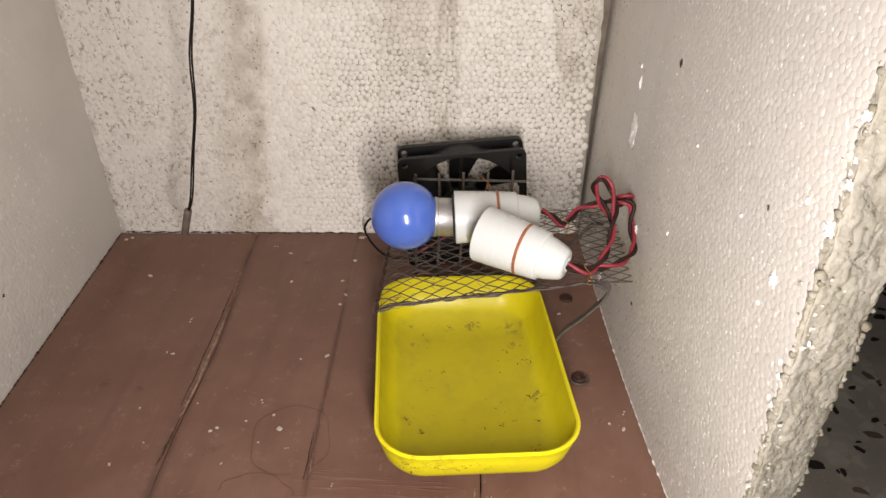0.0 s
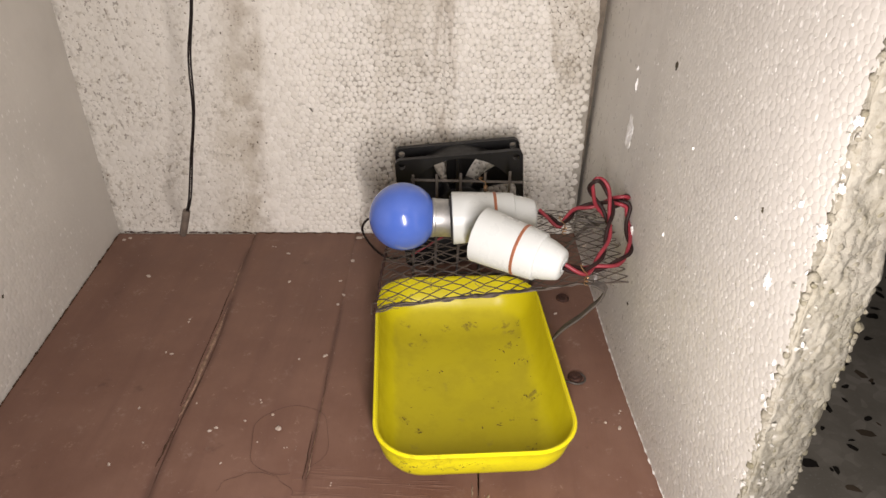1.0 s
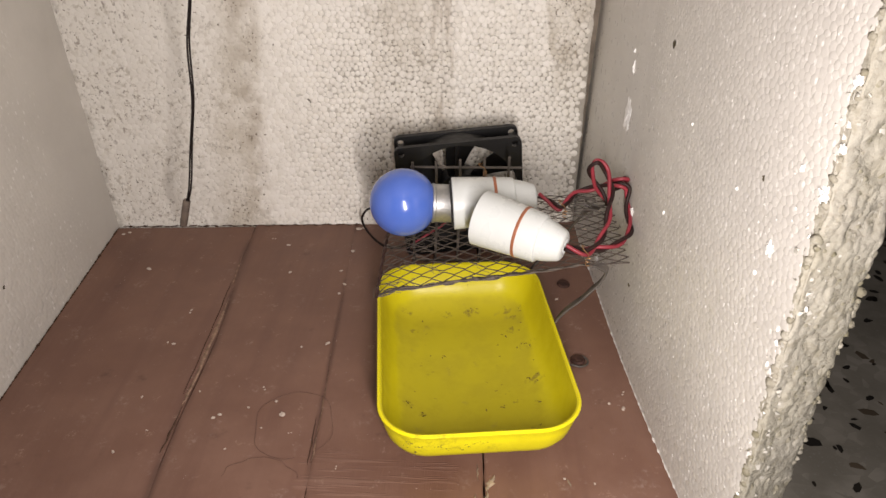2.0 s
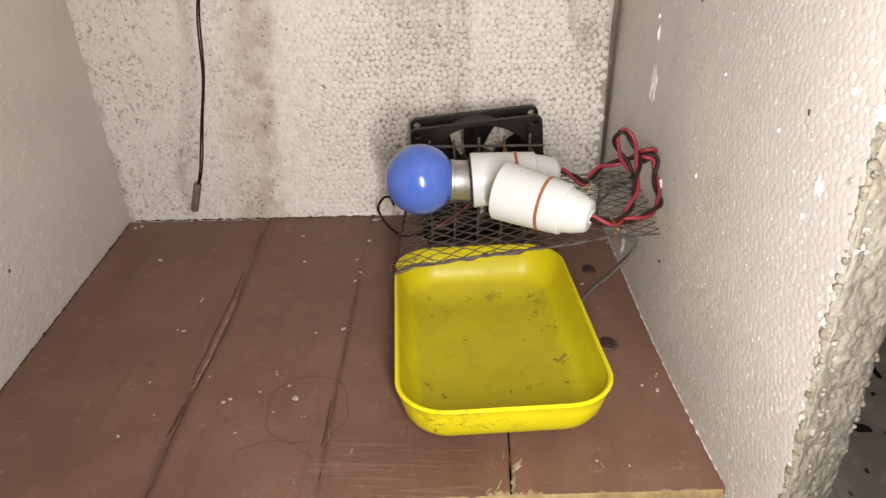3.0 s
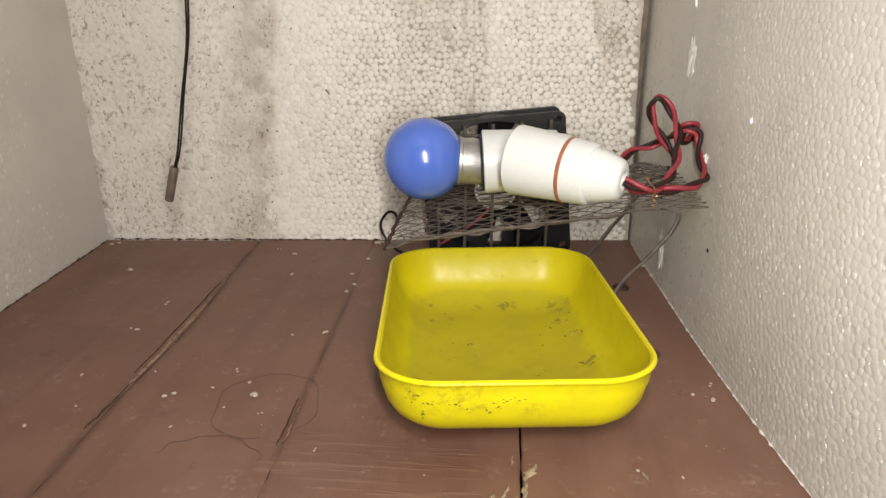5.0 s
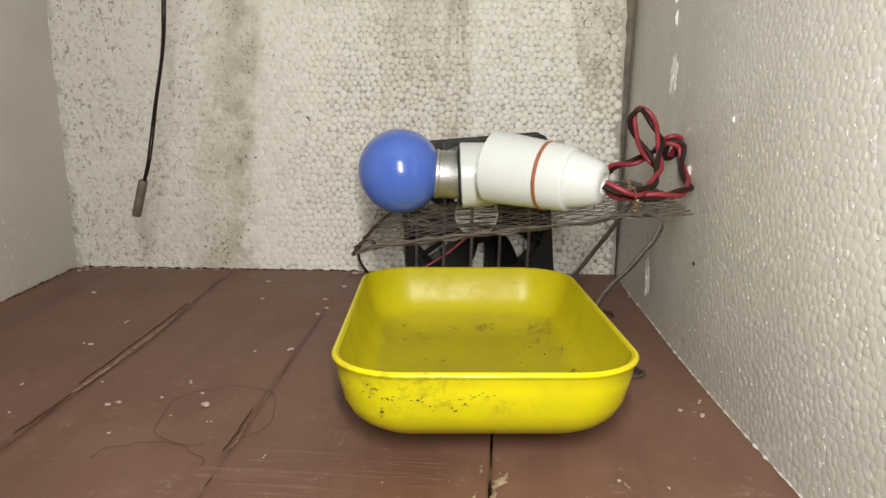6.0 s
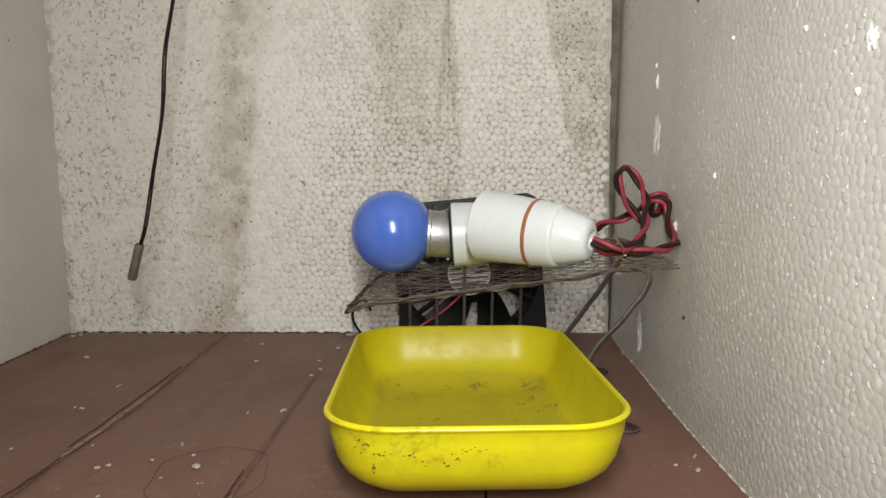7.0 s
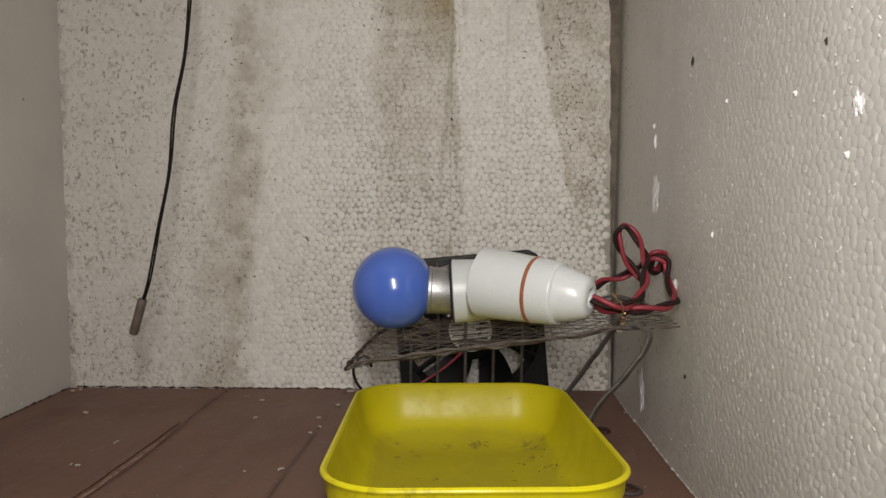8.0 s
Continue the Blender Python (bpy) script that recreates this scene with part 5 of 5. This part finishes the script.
CRUMBS = [(-0.0235, 0.5115, 10), (0.070, 0.512, 9), (0.108, 0.539, 13), (0.0185, 0.4685, 7), (0.015, 0.440, 5), (0.019, 0.439, 8), (0.0935, 0.388, 14), (0.0595, 0.3855, 10), (0.1065, 0.443, 9),
          (0.108, 0.500, 9), (0.106, 0.490, 9), (0.050, 0.552, 6), (0.062, 0.544, 8), (0.017, 0.397, 6), (0.092, 0.439, 6), (0.079, 0.406, 6), (0.017, 0.361, 6), (0.242, 0.490, 9),
          (0.260, 0.402, 7), (0.269, 0.410, 6), (0.267, 0.399, 8), (0.074, 0.392, 6), (0.087, 0.397, 7), (0.099, 0.376, 4), (0.103, 0.515, 7), (0.0455, 0.4025, 5), (0.084, 0.379, 5), (0.266, 0.538, 10),
          (0.028, 0.375, 4), (0.070, 0.365, 5), (0.232, 0.354, 6), (0.125, 0.356, 4), (0.2455, 0.3515, 4), (0.1085, 0.5675, 15), (0.1120, 0.5690, 11), (-0.0560, 0.5540, 12)]
for k, (x, y, s) in enumerate(CRUMBS):
    s *= 0.00013
    ob = new("foam_crumb", SHAPES[k % 4])
    ob.matrix_basis = pose(x, y, 0.0002, 0, 0, k * 77) @ Matrix.Diagonal((s, s, s * 0.6, 1))
    tagged(ob, "small white crumb of foam on the brown floor", "foam crumb", "crumbs on the floor")


ob = new("foam_crumb", SHAPES[1])
ob.matrix_basis = pose(0.2529, 0.4882, 0.0530, 20, 0, 40) @ Matrix.Diagonal((0.0016, 0.0011, 0.0011, 1))
tagged(ob, "white crumb of foam caught under the wire mesh", "foam crumb")


def build_fibres():
    rng = random.Random(21)
    for cx, cy, r, a0, a1 in ((0.100, 0.3815, 0.020, -50, 285), (0.090, 0.337, 0.021, 30, 150)):
        bm = bmesh.new()
        pts = [(cx + r * math.cos(math.radians(a0 + (a1 - a0) * i / 24)) * (1 + 0.08 * math.sin(i)), cy + r * 1.1 * math.sin(math.radians(a0 + (a1 - a0) * i / 24)), 0.0006 + 0.0005 * abs(math.sin(i * 0.7))) for i in range(25)]
        tube(bm, curve_through(pts, 96), 0.00009, 5)
        tagged(part("fibre", bm, HAIR), "single dark curled fibre on the floor", "fibre", "loose fibres")
    bm = bmesh.new()
    for k in range(95):
        u, v = rng.betavariate(4, 1.2), rng.random()
        if k < 45:
            u, v = rng.uniform(0, 0.30) ** 1.15, rng.random() * 0.6
        p = sheet(u, v) + Vector((0, 0, 0.0008))
        a, ln = rng.uniform(0, 6.3), rng.uniform(0.004, 0.014)
        pts = [p + Vector((math.cos(a + i * 0.25) * ln * (i / 5), math.sin(a + i * 0.25) * ln * (i / 5) * 0.7, 0.0015 * math.sin(i * 0.6 + k))) for i in range(6)]
        for q in pts:
            q.x = max(0.1372, min(q.x, right_x(q.y) - 0.001))
        tube(bm, pts, 0.00013, 4)
    tagged(part("lint", bm, LINT), "grey lint and frayed wire ends caught in the mesh", "lint", kind="stuff")


build_fibres()


def build_dust():
    """Fine pale flakes strewn over the boards."""
    rng = random.Random(31)
    verts, faces = [], []
    for k in range(420):
        x, y = rng.uniform(-0.05, 0.27), rng.uniform(0.345, 0.56)
        if noise.noise((x * 30, y * 30, 5)) < rng.uniform(-0.35, 0.25) or not left_x(y, 0) + 0.003 < x < right_x(y) - 0.004:
            continue
        s, n, a = rng.uniform(0.00010, 0.00034), rng.randint(5, 7), rng.uniform(0, 6.3)
        first = len(verts)
        verts.append((x, y, 0.0005 + s * 0.5))
        for i in range(n):
            r = s * rng.uniform(0.6, 1.5)
            verts.append((x + r * math.cos(a + 6.283 * i / n), y + r * math.sin(a + 6.283 * i / n), 0.0002))
        faces += [(first, first + 1 + i, first + 1 + (i + 1) % n) for i in range(n)]
    me = bpy.data.meshes.new("dust_flake")
    me.from_pydata(verts, [], faces)
    me.materials.append(DUST)
    tagged(new("dust_flake", me), "fine pale flakes of dust on the boards", "dust", kind="stuff")


build_dust()


# ---------------------------------------------------------------- scuffs and flecks on the walls
def build_patch(name, at, size, turn, material, label, category, group, seed, across="x"):
    """A thin ragged patch on an upright panel: size is width, height and thickness."""
    bm = bmesh.new()
    bmesh.ops.create_icosphere(bm, subdivisions=4, radius=1)
    off = Vector((seed * 7.3, seed * 3.1, 0))
    for v in bm.verts:
        k = 1 + 0.75 * noise.noise(v.co * 1.6 + off) + 0.45 * noise.noise(v.co * 4 + off)
        v.co = v.co * k
    base = Matrix.Translation(at) @ (pose(0, 0, 0, 0, 0, 90) if across == "x" else Matrix()) @ pose(0, 0, 0, 0, turn, 0) @ Matrix.Diagonal((size[0] / 2, size[2] / 2, size[1] / 2, 1))
    bmesh.ops.transform(bm, matrix=base, verts=bm.verts)
    return tagged(part(name, bm, material), label, category, group)


for k, (y, z, w, h) in enumerate(((0.508, 0.116, 0.0052, 0.017), (0.5115, 0.142, 0.0007, 0.006), (0.514, 0.018, 0.0040, 0.020), (0.515, 0.150, 0.0006, 0.002), (0.468, 0.077, 0.0022, 0.005),
                                  (0.3291, 0.1658, 0.0026, 0.0050), (0.3440, 0.1358, 0.0020, 0.0060), (0.3468, 0.1242, 0.0008, 0.0020), (0.4281, 0.1006, 0.0005, 0.0018), (0.3416, 0.1680, 0.0010, 0.0030),
                                  (0.3732, 0.1436, 0.0005, 0.0014), (0.4213, 0.1485, 0.0003, 0.0016), (0.3320, 0.2000, 0.0016, 0.0040), (0.3284, 0.1812, 0.0012, 0.0030))):
    build_patch("scuff", (right_x(y, z), y, z), (w * 2.0, h * 0.95, 0.0016), 8 * math.sin(k), CLEAN, "white scraped patch on the foam panel", "scuff", "scraped patches", k)
for k, (y, z, w, h) in enumerate(((0.4615, 0.170, 0.0024, 0.0042), (0.450, 0.042, 0.0018, 0.0022), (0.360, 0.155, 0.0013, 0.002))):
    build_patch("fleck", (right_x(y, z), y, z), (w * 1.5, h, 0.0005), 20 * k, DIRT, "small dark fleck on the foam panel", "fleck", "dark flecks", k + 20)
for k, (x, z, w, h, a) in enumerate(((0.046, 0.118, 0.0022, 0.0040, -40), (0.0775, 0.0905, 0.0009, 0.0085, -35), (0.0825, 0.0865, 0.0009, 0.0016, 0), (0.1655, 0.1640, 0.0024, 0.0040, 10), (0.159, 0.1765, 0.0012, 0.0042, -60), (0.1701, 0.2207, 0.0022, 0.0026, 0),
                                     (0.196, 0.158, 0.0014, 0.0022, 0), (0.091, 0.139, 0.0010, 0.0020, 20), (0.059, 0.150, 0.0012, 0.0022, 10), (0.043, 0.109, 0.0010, 0.0018, 0), (0.0435, 0.078, 0.0012, 0.0016, 0),
                                     (-0.030, 0.123, 0.0022, 0.0028, 40), (-0.026, 0.119, 0.0012, 0.0022, 0), (0.0455, 0.013, 0.0007, 0.006, 80), (-0.047, 0.033, 0.0008, 0.006, 60), (-0.042, 0.038, 0.0007, 0.008, -35),
                                     (0.100, 0.198, 0.0014, 0.0018, 0), (0.150, 0.106, 0.0010, 0.0016, 0))):
    build_patch("fleck", (x, back_y(x, z) - 0.0002, z), (w, h, 0.0007), a, DIRT, "small dark fleck on the stained foam", "fleck", "dark flecks", k + 40, "y")
build_patch("fleck", (left_x(0.432, 0.043) + 0.0001, 0.432, 0.043), (0.0014, 0.0018, 0.0005), 30, DIRT, "small dark fleck on the foam panel", "fleck", "dark flecks", 90)


def build_base_line():
    """The ragged white foam rim where the side panel meets the floor."""
    bm = bmesh.new()
    pts, rad = [], []
    for i in range(160):
        y = 0.345 + 0.235 * i / 159
        pts.append((right_x(y) - 0.0003 + 0.0003 * noise.noise((y * 300, 0, 0)), y, 0.0004))
        rad.append(max(0.00006, 0.00016 + 0.0007 * noise.noise((y * 300, 4, 0)) + 0.0004 * noise.noise((y * 1400, 4, 0))))
    tube(bm, pts, rad, 6)
    return tagged(part("baseboard", bm, CRUMB_WHITE), "ragged white foam rim along the floor", "trim", kind="structure")


build_base_line()


def build_grime_line(at, n, label, seed):
    """Dark dirt packed in the corner between floor and panel."""
    bm = bmesh.new()
    pts = [at(i / (n - 1)) for i in range(n)]
    tube(bm, pts, [max(0.00008, 0.00035 + 0.0009 * noise.noise((i * 0.21, seed, 0)) + 0.0005 * noise.noise((i * 0.9, seed, 3))) for i in range(n)], 6)
    return tagged(part("trim", bm, DIRT_AND_GAP), label, "trim", kind="structure")


build_grime_line(lambda u: (-0.062 + 0.170 * u, back_y(-0.062 + 0.170 * u, 0) - 0.0016 + 0.0006 * math.sin(u * 90), 0.0002), 240, "dark dirt along the back edge of the floor", 2)
build_grime_line(lambda u: (left_x(0.36 + 0.20 * u, 0) + 0.0008, 0.36 + 0.20 * u, 0.0002), 200, "dark dirt along the side of the floor", 6)
